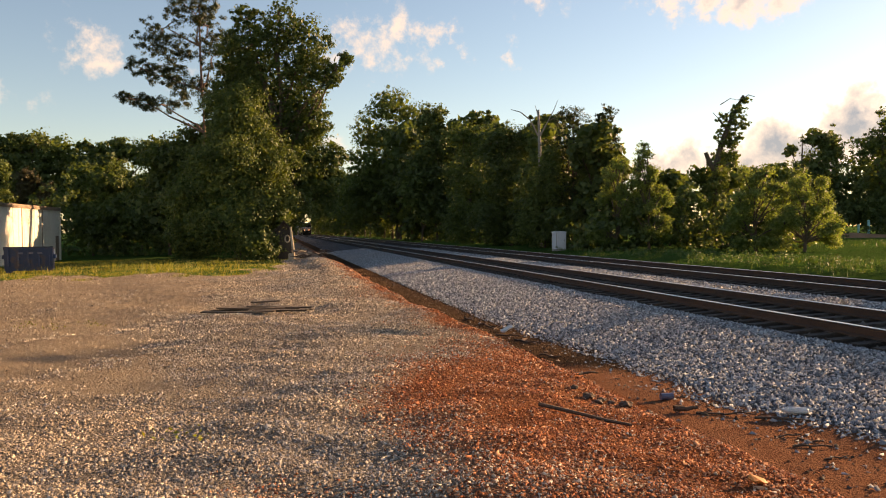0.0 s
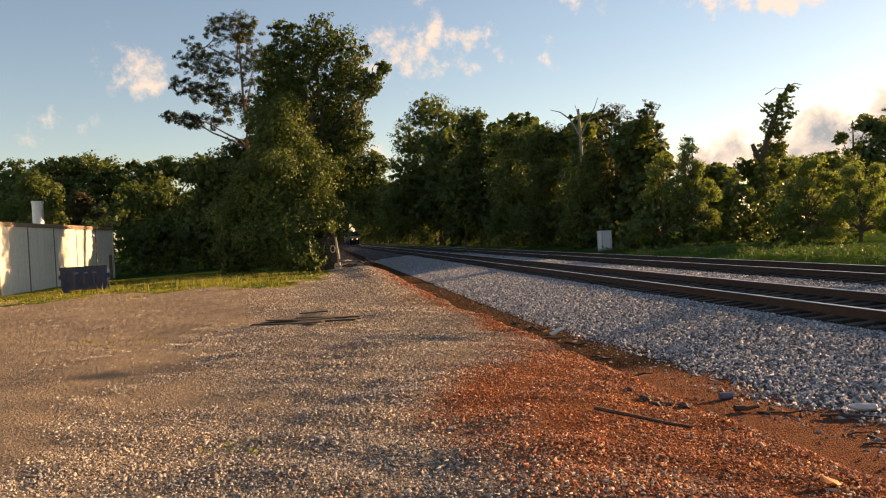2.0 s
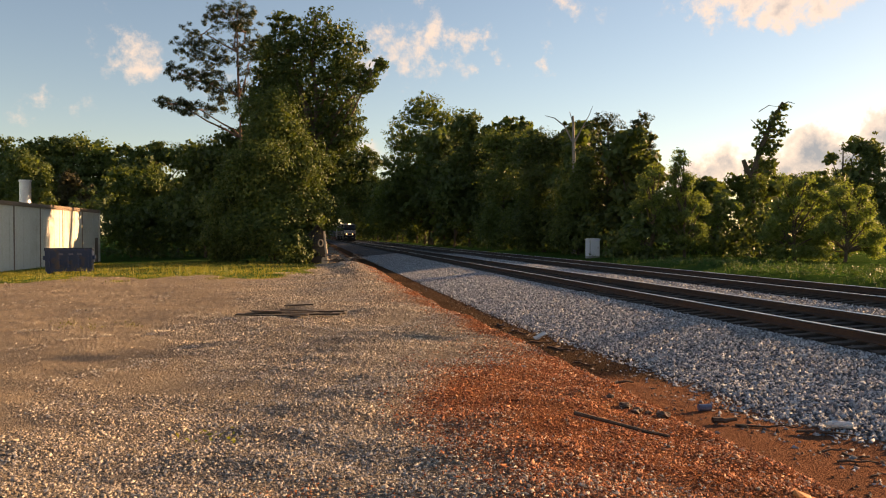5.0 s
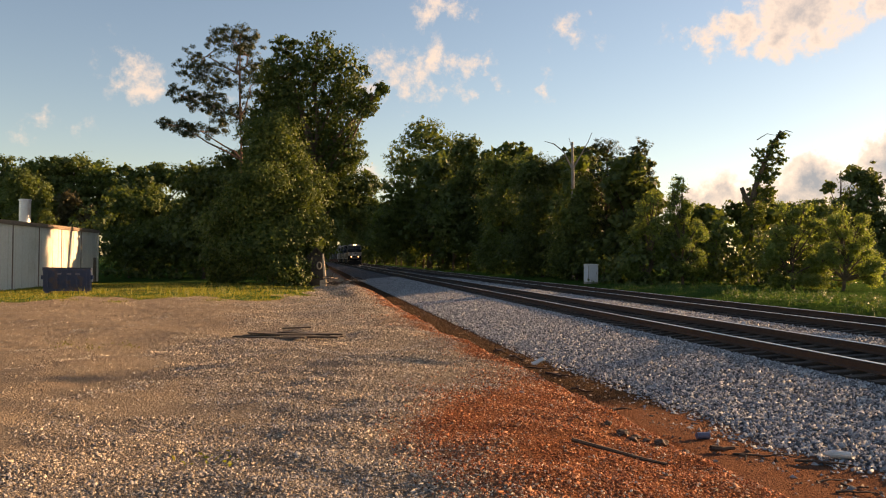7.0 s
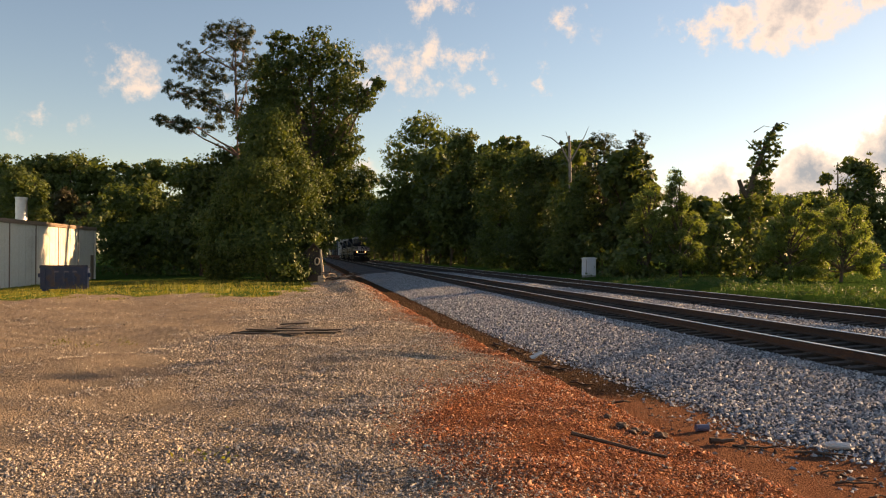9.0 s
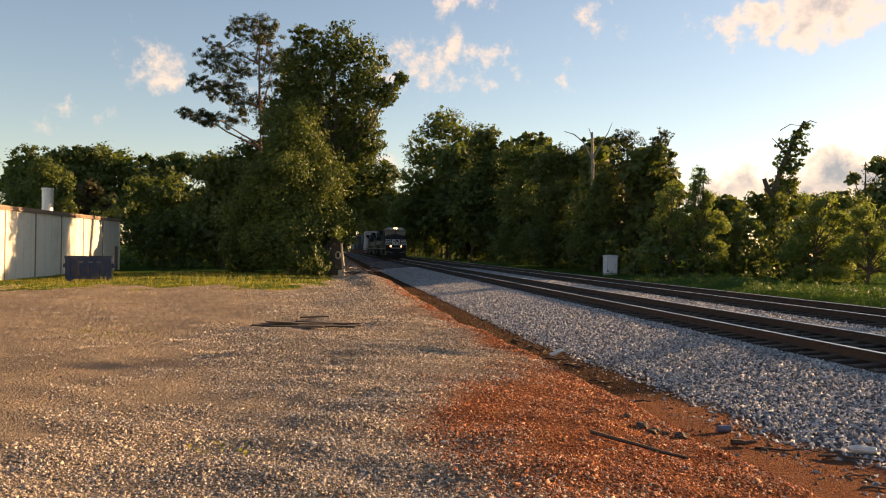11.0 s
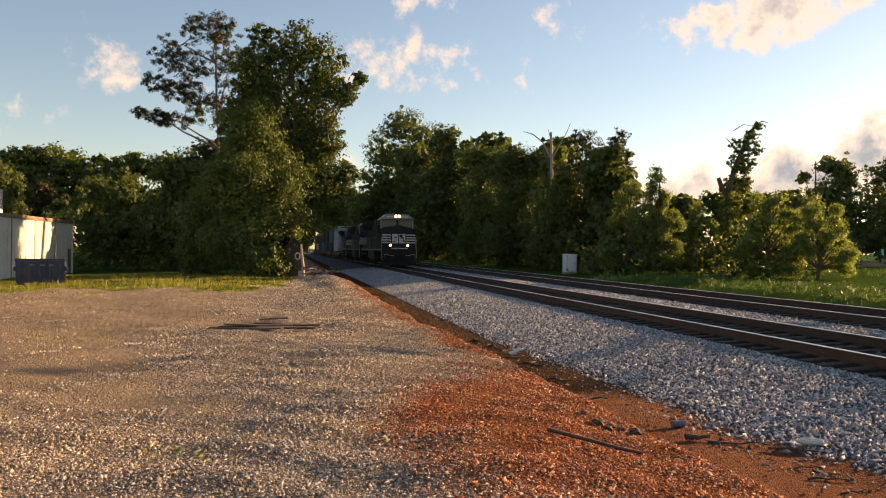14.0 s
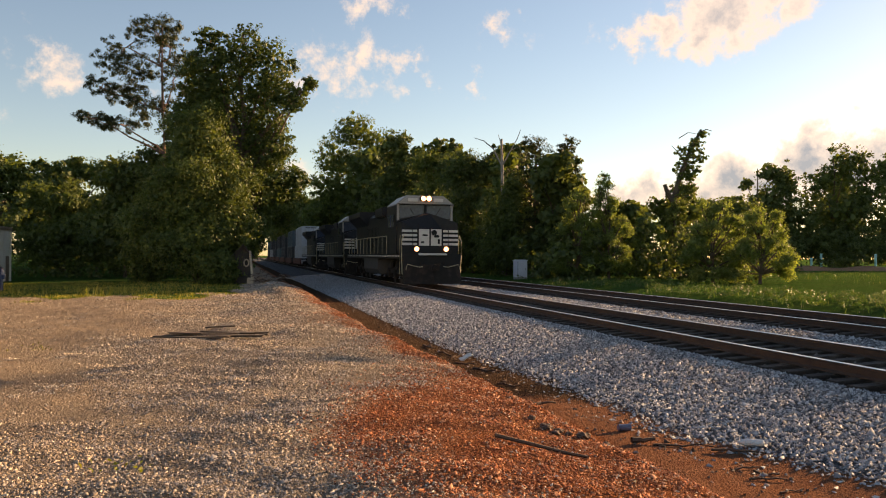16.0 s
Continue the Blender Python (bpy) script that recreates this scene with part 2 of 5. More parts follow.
# greens lifted in place of glare haze; dark for shaded trees, light for sunlit
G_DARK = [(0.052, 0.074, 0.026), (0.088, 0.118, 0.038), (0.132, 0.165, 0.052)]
G_MID = [(0.064, 0.092, 0.030), (0.112, 0.148, 0.044), (0.165, 0.200, 0.060)]
G_LIGHT = [(0.105, 0.150, 0.050), (0.175, 0.230, 0.075), (0.245, 0.295, 0.105)]
L_VINE = leaf_material("vine_leaves", [(0.042, 0.068, 0.020), (0.088, 0.122, 0.031), (0.155, 0.182, 0.048)], 0.34)
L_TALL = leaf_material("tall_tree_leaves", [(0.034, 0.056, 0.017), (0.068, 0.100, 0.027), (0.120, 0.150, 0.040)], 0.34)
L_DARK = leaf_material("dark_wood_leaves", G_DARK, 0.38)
L_MID = leaf_material("wood_leaves", G_MID, 0.40)
L_LIGHT = leaf_material("light_leaves", G_LIGHT, 0.55)
L_NEEDLE = leaf_material("pine_needles", [(0.022, 0.034, 0.014), (0.038, 0.052, 0.020), (0.068, 0.074, 0.030)], 0.25)
L_BROWN = leaf_material("brownish_needles", [(0.060, 0.050, 0.024), (0.090, 0.075, 0.034), (0.120, 0.095, 0.045)], 0.3)
L_GRASS = leaf_material("meadow_grass", [(0.13, 0.155, 0.026), (0.23, 0.235, 0.045), (0.36, 0.31, 0.095)], 0.4)
L_VERGE = leaf_material("verge_grass_blades", [(0.040, 0.095, 0.022), (0.072, 0.140, 0.034), (0.165, 0.190, 0.065)], 0.3)
L_DRYGRASS = leaf_material("dry_grass", [(0.16, 0.15, 0.05), (0.26, 0.22, 0.09), (0.36, 0.29, 0.14)], 0.4)
S_BALLAST = stone_material("ballast_granite", [(0.10, 0.10, 0.103), (0.24, 0.24, 0.246), (0.37, 0.37, 0.366), (0.55, 0.545, 0.53)])
# patch puts shaded grey and sunlit tan areas into the gravel colour
S_GRAVEL = stone_material("lot_gravel", [(0.10, 0.082, 0.065), (0.32, 0.268, 0.210), (0.45, 0.385, 0.31), (0.62, 0.555, 0.47)], patch=((0.84, 0.87, 0.92), (1.28, 1.18, 1.04)))
S_RED = stone_material("red_gravel", [(0.12, 0.036, 0.017), (0.29, 0.098, 0.044), (0.42, 0.165, 0.075), (0.54, 0.31, 0.185)], patch=((0.95, 0.84, 0.79), (1.28, 1.24, 1.2)))

# ---- building blocks ----


def part(name, bm, mat, parent=None, label=""):
    """One mesh object out of a bmesh, under a thing or part."""
    me = bpy.data.meshes.new(name)
    bm.to_mesh(me)
    bm.free()
    me.materials.append(mat)
    ob = new(name, me)
    ob.parent = parent
    if label:
        ob["label"] = label
    return ob


def shared(name, me, parent, m):
    ob = new(name, me)
    ob.parent = parent
    ob.matrix_basis = m
    return ob


def box(x0, x1, y0, y1, z0, z1, bevel=0.0, bm=None):
    bm = bm or bmesh.new()
    r = bmesh.ops.create_cube(bm, size=1.0, matrix=Matrix.Translation(((x0 + x1) / 2, (y0 + y1) / 2, (z0 + z1) / 2)) @ Matrix.Diagonal((x1 - x0, y1 - y0, z1 - z0, 1)))
    if bevel:
        es = {e for v in r["verts"] for e in v.link_edges}
        bmesh.ops.bevel(bm, geom=list(es), offset=bevel, segments=2, affect="EDGES")
    return bm


def cyl(p, q, r0, r1=None, seg=12, bm=None):
    """A (tapered) rod from p to q."""
    bm = bm or bmesh.new()
    p, q = Vector(p), Vector(q)
    m = Matrix.Translation((p + q) / 2) @ (q - p).to_track_quat("Z", "Y").to_matrix().to_4x4()
    bmesh.ops.create_cone(bm, cap_ends=True, segments=seg, radius1=r0, radius2=r0 if r1 is None else r1, depth=(q - p).length, matrix=m)
    return bm


def prism(profile, x0, x1, bm=None, axis="x"):
    """A closed outline of (a, z) pairs drawn out from x0 to x1; a runs along y (axis x) or along x (axis y)."""
    bm = bm or bmesh.new()
    rings = []
    for x in (x0, x1):
        rings.append([bm.verts.new((x, a, z) if axis == "x" else (a, x, z)) for a, z in profile])
    n = len(profile)
    for i in range(n):
        bm.faces.new((rings[0][i], rings[0][(i + 1) % n], rings[1][(i + 1) % n], rings[1][i]))
    bm.faces.new(rings[0][::-1])
    bm.faces.new(rings[1])
    bmesh.ops.recalc_face_normals(bm, faces=bm.faces)
    return bm


def arrays_mesh(name, verts, faces, mat):
    """A mesh from whole arrays (faces all of one size)."""
    verts, faces = np.asarray(verts, np.float32), np.asarray(faces, np.int32)
    me = bpy.data.meshes.new(name)
    n, k = faces.shape
    me.vertices.add(len(verts))
    me.vertices.foreach_set("co", verts.ravel())
    me.loops.add(n * k)
    me.loops.foreach_set("vertex_index", faces.ravel())
    me.polygons.add(n)
    me.polygons.foreach_set("loop_start", np.arange(0, n * k, k, dtype=np.int32))
    me.update(calc_edges=True)
    me.materials.append(mat)
    return me


def unit(rng, n):
    v = rng.normal(size=(n, 3))
    return v / np.linalg.norm(v, axis=1, keepdims=True)


def leaves(rng, at, size, droop=0.0, slim=0.45, out=None):
    """Lozenge leaves, one at each point, facing roughly along out where it is given. Returns verts, faces."""
    n = len(at)
    nn = unit(rng, n)
    if out is not None:
        nn = nn * 0.65 + out
        nn /= np.linalg.norm(nn, axis=1, keepdims=True) + 1e-6
    a = np.cross(nn, unit(rng, n))
    a[:, 2] -= droop
    a /= np.linalg.norm(a, axis=1, keepdims=True) + 1e-6
    b = np.cross(a, nn)
    b /= np.linalg.norm(b, axis=1, keepdims=True) + 1e-6
    s = size * rng.uniform(0.6, 1.35, (n, 1))
    c = np.cross(a, b) * s * 0.12
    v = np.stack([at - a * s * 0.5, at + b * s * slim + c, at + a * s * 0.5, at - b * s * slim + c], 1).reshape(-1, 3)
    return v, np.arange(4 * n).reshape(n, 4)


def crown_points(rng, blobs, n, shell=0.6, clump=36, lump=0.4, gaps=0.3, small=0.22, big=1.2, core=0.9):
    """Leaf places and facings: clumps of leaves set on the skins of ellipsoids (x, y, z, rx, ry, rz), with hollows between."""
    lumps = []
    for b in blobs:
        lumps.append((*b[:3], b[3] * core, b[4] * core, b[5] * core))
        for q in unit(rng, 7):
            k = rng.uniform(0.25, 0.55)
            lumps.append((b[0] + q[0] * b[3] * 0.8, b[1] + q[1] * b[4] * 0.8, b[2] + q[2] * b[5] * 0.8, b[3] * k, b[4] * k, b[5] * k * 0.85))
    blobs = lumps
    w = np.array([(b[3] * b[4] + b[4] * b[5] + b[3] * b[5]) for b in blobs])
    pick = rng.choice(len(blobs), size=max(4, int(n / clump)), p=w / w.sum())
    bl = np.array(blobs, float)[pick]
    d = unit(rng, len(pick))
    f = np.array([noise.noise(Vector(q * 1.9 + i * 3.1)) for i, q in zip(pick, d)])
    r = (shell + (1 - shell) * rng.uniform(0, 1, len(pick)) ** 0.5) * (1 + 0.28 * f)
    c = bl[:, :3] + d * bl[:, 3:6] * r[:, None]
    cr = np.clip(lump * bl[:, 3:6].mean(1) * rng.uniform(0.6, 1.45, len(pick)), small, big)
    k = rng.uniform(-0.5, 0.5, len(c)) + f > -0.25 - 0.35 * (1 - gaps)
    c, cr, d = c[k], cr[k], d[k]
    m = len(c) * clump
    e = unit(rng, m)
    rr = np.repeat(cr, clump) * rng.uniform(0, 1, m) ** 0.42
    p = np.repeat(c, clump, 0) + e * rr[:, None] * np.array([1.0, 1.0, 0.72])
    out = 0.55 * e + 0.45 * np.repeat(d, clump, 0) + np.array([0, 0, 0.35])
    k = p[:, 2] > 0.05
    return p[k], out[k]


def limb(bm, pts, r0, r1, seg=7):
    """A bent, tapering branch through points."""
    prev = None
    n = len(pts)
    for i, p in enumerate(pts):
        p = Vector(p)
        t = (Vector(pts[min(i + 1, n - 1)]) - Vector(pts[max(i - 1, 0)])).normalized()
        q = t.to_track_quat("Z", "Y")
        r = r0 + (r1 - r0) * i / (n - 1)
        ring = [bm.verts.new(p + q @ Vector((math.cos(6.2832 * k / seg) * r, math.sin(6.2832 * k / seg) * r, 0))) for k in range(seg)]
        if prev:
            for k in range(seg):
                bm.faces.new((prev[k], prev[(k + 1) % seg], ring[(k + 1) % seg], ring[k]))
        prev = ring
    return bm


def bend(rng, p, q, wob, n=5):
    p, q = np.array(p, float), np.array(q, float)
    out = [p + (q - p) * i / (n - 1) + (rng.normal(size=3) * wob if 0 < i < n - 1 else 0) for i in range(n)]
    return [tuple(o) for o in out]


def tree(name, at, blobs, n, leaf, mat, label, trunk=0.22, bark=None, seed=1, clump=24, lump=0.42, gaps=0.5, shell=0.5, droop=0.15, slim=0.42, lean=(0, 0), group="", kind="", rise=0.55, core=0.9, fill=0.10, small=0.22):
    rng = np.random.default_rng(seed)
    root = tagged(new(name), label, "tree", group, kind)
    root.matrix_basis = pose(*at)
    top = max(b[2] + 0.3 * b[5] for b in blobs)
    bm = bmesh.new()
    stem = bend(rng, (0, 0, -0.15), (lean[0], lean[1], top), 0.12, 7)
    limb(bm, stem, trunk, trunk * 0.25, 9)
    for b in blobs:
        k = max(1, min(5, int(7 * (rise * b[2]) / max(top, 0.1))))
        s = stem[k]
        if b[2] > s[2]:
            limb(bm, bend(rng, s, b[:3], 0.15 * b[3] * 0.5), trunk * 0.45, 0.03, 6)
            for j in range(2):
                e = np.array(b[:3]) + unit(rng, 1)[0] * np.array(b[3:6]) * 0.8
                limb(bm, bend(rng, b[:3], e, 0.12, 4), 0.05, 0.012, 5)
    part("trunk", bm, bark or M_BARK, root)
    pts, out = crown_points(rng, blobs, n, shell, clump, lump, gaps, small, core=core)
    v, f = leaves(rng, pts, leaf, droop, slim, out)
    if fill:
        # the leafy heart: broader sprays deep inside, which close the crown
        bl = np.array(blobs, float)[rng.choice(len(blobs), size=int(n * fill), p=np.array([b[3] * b[5] for b in blobs]) / sum(b[3] * b[5] for b in blobs))]
        d = unit(rng, len(bl))
        p = bl[:, :3] + d * bl[:, 3:6] * (0.72 * rng.uniform(0, 1, (len(bl), 1)) ** 0.5)
        v2, f2 = leaves(rng, p[p[:, 2] > 0.3], leaf * 2.3, droop, 0.5)
        v, f = np.concatenate([v, v2]), np.concatenate([f, f2 + len(v)])
    cr = new("crown", arrays_mesh("crown", v, f, mat))
    cr.parent = root
    return root


def bank_shift(u, v):
    """The crest of the bank draws in towards the lot farther along the line."""
    w = np.clip((v + 1.0) / 3.0, 0, 1) * np.clip((7.5 - v) / 2.0, 0, 1)
    t = np.clip((u - 10.0) / 10.0, 0, 1)
    return v + 0.5 * t * t * (3 - 2 * t) * w


def ground_z(u, v):
    """Height of the ground in track metres: u along the line, v across it."""
    u, v = np.asarray(u, float), np.asarray(v, float)
    v = bank_shift(u, v)
    pv = [-400, -22, -14, -8, 1.4, 2.5, 3.45, 3.95, 5.1, 5.5, 8.1, 8.4, 10.9, 11.6, 13.5, 13.9, 16.4, 17.3, 18.6, 20.5, 26, 40, 400]
    pz = [-0.6, -0.35, -0.12, 0.0, 0.02, -0.01, -0.07, -0.42, -0.45, -0.42, -0.12, -0.15, -0.04, -0.08, -0.13, -0.15, -0.04, -0.09, -0.22, 0.02, 0.05, 0.0, 0.0]
    z = np.interp(v, pv, pz)
    far = np.clip((u - 11) / 10, 0, 1) * np.clip(1 - np.abs(v - 3.2) / 1.6, 0, 1)
    z = z + 0.06 * far + 0.26 * np.exp(-((u - 38.0) / 9.0) ** 2 - ((v - 2.4) / 0.9) ** 2)
    lot = np.clip((4.6 - v) / 1.0, 0, 1)
    near = np.clip(1 - np.hypot(u, v) / 70, 0, 1)
    z = z + lot * near * (0.034 * np.sin(1.3 * v + 0.7 * u + 2 * np.sin(0.35 * u)) + 0.026 * np.sin(2.9 * v - 1.7 * u + np.sin(1.1 * u)) + 0.014 * np.sin(6.1 * u + 3.3 * v + np.sin(2.3 * v)) + 0.006 * np.sin(9.1 * v - 4.7 * u))
    return z


TH = math.atan(0.21)
CT, ST = math.cos(TH), math.sin(TH)
TRACK = pose(0, 0, 0, 0, 0, math.degrees(TH))


def world_xy(u, v):
    return v * CT - u * ST, v * ST + u * CT


def track_uv(x, y):
    return -x * ST + y * CT, x * CT + y * ST


def ground_at(x, y):
    u, v = track_uv(x, y)
    return float(ground_z(u, v))

# ---- ground: one sheet from the lot over the bank, ditch and tracks to the horizon ----


def smooth(x, a, b):
    t = np.clip((x - a) / (b - a), 0, 1)
    return t * t * (3 - 2 * t)


def wob(u, v, s):
    return np.sin(u * s + 1.7 * np.sin(v * s * 0.8)) * 0.5 + np.sin(v * s * 1.7 + 1.3 * np.sin(u * s * 0.6)) * 0.5


def toe(u):
    """Where the ballast ends: the ditch floor widens towards the lot's near end."""
    return 5.0 + 0.75 * smooth(-np.asarray(u, float), -8.5, -5.2)


def zones(u, v):
    x, y = world_xy(u, v)
    v = bank_shift(np.asarray(u, float), np.asarray(v, float))
    n1, n2 = wob(u, v, 0.9), wob(u + 31, v - 17, 2.3)
    red = smooth(v + 0.5 * n1 + 0.3 * n2 - 1.35 * smooth(u, 7.5, 13), 0.35, 2.6) * smooth(-v, -5.9, -5.3)
    red = np.maximum(red, 0.75 * smooth(-u - 0.5 * n1 + 0.25 * n2 + 0.15 * v, -5.2, -3.6) * smooth(v + n2, -2.5, 0.0))
    red = red * (1 - 0.55 * smooth(u, 9, 14) * (1 - smooth(v + 0.15 * n2, 2.9, 3.3)))
    ballast = smooth(v - toe(u) + 0.12 * n2 + 0.05 * n1, 0.0, 0.5) * smooth(-v, -18.4, -17.6)
    crib = np.maximum(smooth(v, 8.0, 8.5) * smooth(-v, -11.2, -10.8), smooth(v, 13.5, 14.0) * smooth(-v, -16.8, -16.3))
    left = smooth(y + 2.6 * n1 + 1.4 * n2 - 0.30 * x, 31.0, 36.5) * smooth(-v - 0.8 * n1, -1.2, 0.6)
    right = smooth(v + 0.3 * n1, 17.9, 18.8)
    grass = np.clip(left + right, 0, 1)
    damp = smooth(u + 0.8 * n1, 8.5, 11.5) * smooth(v, 3.7, 4.0) * smooth(-v - 0.2 * n2, -5.6, -5.2)
    dirt = smooth(-v + 1.4 * n1 + 0.6 * n2 + 0.05 * u, 1.2, 4.4)
    sand = smooth(v + 0.18 * n2, 3.85, 4.2) * smooth(-v - 0.1 * n1, -6.0, -5.6) * smooth(-u - 0.6 * n1, -12.0, -9.5)
    return red, ballast, crib, grass, dirt, damp, sand


def ground_material():
    m = bpy.data.materials.new("ground_earth")
    m.use_nodes = True
    nt = m.node_tree
    b = nt.nodes["Principled BSDF"]
    tc = nt.nodes.new("ShaderNodeTexCoord")

    def nz(scale, detail=4.0, rough=0.6):
        n = nt.nodes.new("ShaderNodeTexNoise")
        n.inputs["Scale"].default_value, n.inputs["Detail"].default_value, n.inputs["Roughness"].default_value = scale, detail, rough
        nt.links.new(tc.outputs["Object"], n.inputs["Vector"])
        return n.outputs[0]

    def attr(name):
        a = nt.nodes.new("ShaderNodeAttribute")
        a.attribute_name = name
        return a.outputs["Fac"]

    def edge(w, n, amount=0.6, half=0.15):
        mr = nt.nodes.new("ShaderNodeMapRange")
        mr.inputs[1].default_value, mr.inputs[2].default_value = 0.5 - half, 0.5 + half
        nt.links.new(node_math(nt, "ADD", w, node_math(nt, "MULTIPLY", node_math(nt, "SUBTRACT", n, 0.5), amount)), mr.inputs[0])
        return mr.outputs[0]

    big, mid, fine, grit = nz(0.35), nz(2.2), nz(14.0), nz(55.0, 5.0, 0.75)
    vo = nt.nodes.new("ShaderNodeTexVoronoi")
    vo.inputs["Scale"].default_value = 38.0
    nt.links.new(tc.outputs["Object"], vo.inputs["Vector"])
    stone = ramp(nt, vo.outputs["Color"], [(0.0, (0.18, 0.15, 0.12)), (0.5, (0.42, 0.35, 0.275)), (1.0, (0.62, 0.55, 0.46))])
    gravel = mix_rgb(nt, node_math(nt, "MULTIPLY", fine, 0.8), stone, (0.34, 0.27, 0.20))
    dirt = mix_rgb(nt, mid, (0.43, 0.305, 0.20), (0.60, 0.48, 0.355))
    dirt = mix_rgb(nt, edge(grit, mid, 0.5), dirt, gravel)
    lot = mix_rgb(nt, edge(attr("dirt"), mid, 1.1), gravel, dirt)
    lot = mix_rgb(nt, node_math(nt, "MULTIPLY", edge(big, mid, 0.9), 0.3), lot, (0.24, 0.19, 0.145))
    red = mix_rgb(nt, fine, (0.21, 0.062, 0.027), (0.36, 0.135, 0.062))
    red = mix_rgb(nt, node_math(nt, "MULTIPLY", edge(big, grit, 0.8), 0.35), red, (0.30, 0.20, 0.13))
    col = mix_rgb(nt, edge(attr("red"), fine, 0.9, 0.34), lot, red)
    silt = mix_rgb(nt, fine, (0.060, 0.038, 0.024), (0.15, 0.095, 0.060))
    col = mix_rgb(nt, edge(attr("damp"), fine, 0.9), col, silt)
    wash = mix_rgb(nt, mid, (0.24, 0.105, 0.060), (0.37, 0.19, 0.115))
    col = mix_rgb(nt, edge(attr("sand"), fine, 0.7, 0.25), col, wash)
    bal = ramp(nt, vo.outputs["Color"], [(0.0, (0.06, 0.062, 0.068)), (0.5, (0.15, 0.153, 0.16)), (1.0, (0.34, 0.34, 0.34))])
    col = mix_rgb(nt, edge(attr("ballast"), fine, 0.8), col, bal)
    crib = mix_rgb(nt, fine, (0.035, 0.027, 0.022), (0.095, 0.075, 0.06))
    col = mix_rgb(nt, edge(attr("crib"), fine, 0.5), col, crib)
    gr = mix_rgb(nt, mid, (0.034, 0.100, 0.020), (0.062, 0.150, 0.032))
    gr = mix_rgb(nt, node_math(nt, "MULTIPLY", edge(fine, big, 0.6), 0.28), gr, (0.17, 0.12, 0.06))
    col = mix_rgb(nt, edge(attr("grass"), mid, 0.9), col, gr)
    col = mix_rgb(nt, 0.75, col, grit, "OVERLAY")
    nt.links.new(col, b.inputs["Base Color"])
    b.inputs["Roughness"].default_value = 0.95
    b.inputs["Specular IOR Level"].default_value = 0.0
    bp = nt.nodes.new("ShaderNodeBump")
    bp.inputs["Strength"].default_value, bp.inputs["Distance"].default_value = 1.0, 0.12
    nt.links.new(node_math(nt, "ADD", node_math(nt, "MULTIPLY", vo.outputs["Distance"], -0.8), node_math(nt, "ADD", grit, fine)), bp.inputs["Height"])
    nt.links.new(bp.outputs[0], b.inputs["Normal"])
    return m


def build_ground():
    us = np.unique(np.concatenate([np.arange(-2500, -60, 160), np.arange(-60, -5, 2.5), np.arange(-5, 28, 0.18), np.arange(28, 90, 1.0), np.arange(90, 320, 10), np.arange(320, 3600, 160)]).round(3))
    vs = np.unique(np.concatenate([np.arange(-2600, -60, 170), np.arange(-60, -13, 2.0), np.arange(-13, 9, 0.16), np.arange(9, 30, 0.5), np.arange(30, 120, 6.0), np.arange(120, 2600, 170)]).round(3))
    U, V = np.meshgrid(us, vs, indexing="ij")
    Z = ground_z(U, V)
    X, Y = world_xy(U, V)
    nu, nv = U.shape
    idx = np.arange(nu * nv).reshape(nu, nv)
    f = np.stack([idx[:-1, :-1], idx[:-1, 1:], idx[1:, 1:], idx[1:, :-1]], -1).reshape(-1, 4)[:, ::-1]
    me = arrays_mesh("ground", np.stack([X, Y, Z], -1).reshape(-1, 3), f, ground_material())
    for name, w in zip(("red", "ballast", "crib", "grass", "dirt", "damp", "sand"), zones(U, V)):
        a = me.attributes.new(name, "FLOAT", "POINT")
        a.data.foreach_set("value", np.asarray(w, np.float32).ravel())
    me.polygons.foreach_set("use_smooth", np.ones(len(f), bool))
    tagged(new("ground", me), "bare gravel lot with red clay bank, ditch and grassy verges", "ground", kind="structure")


def stones(name, u, v, size, mat, label, category, seed):
    """Loose broken stones lying on the ground, joined."""
    rng = np.random.default_rng(seed)
    n = len(u)
    x, y = world_xy(u, v)
    c = np.stack([x, y, ground_z(u, v) + size * 0.12], -1)
    ang = np.arange(5) * 1.2566
    base = np.concatenate([np.stack([np.cos(ang), np.sin(ang), -0.35 + 0 * ang], -1), [(0, 0, 1.0)]])
    tri = np.array([(k, (k + 1) % 5, 5) for k in range(5)])
    p = base[None] * rng.uniform(0.6, 1.2, (n, 6, 1)) + rng.normal(0, 0.16, (n, 6, 3))
    p[:, 5, :2] += rng.normal(0, 0.4, (n, 2))
    p = p * (size[:, None] * rng.uniform(0.7, 1.2, (n, 3)))[:, None, :] * np.array([0.6, 0.5, 0.44])
    a = unit(rng, n)
    a[:, 2] = np.abs(a[:, 2]) + 1.6
    a /= np.linalg.norm(a, axis=1, keepdims=True)
    b = np.cross(a, unit(rng, n))
    b /= np.linalg.norm(b, axis=1, keepdims=True)
    R = np.stack([b, np.cross(a, b), a], -1)
    p = np.einsum("nij,nkj->nki", R, p) + c[:, None]
    f = (tri[None] + 6 * np.arange(n)[:, None, None]).reshape(-1, 3)
    return tagged(new(name, arrays_mesh(name, p.reshape(-1, 3), f, mat)), label, category, kind="stuff")


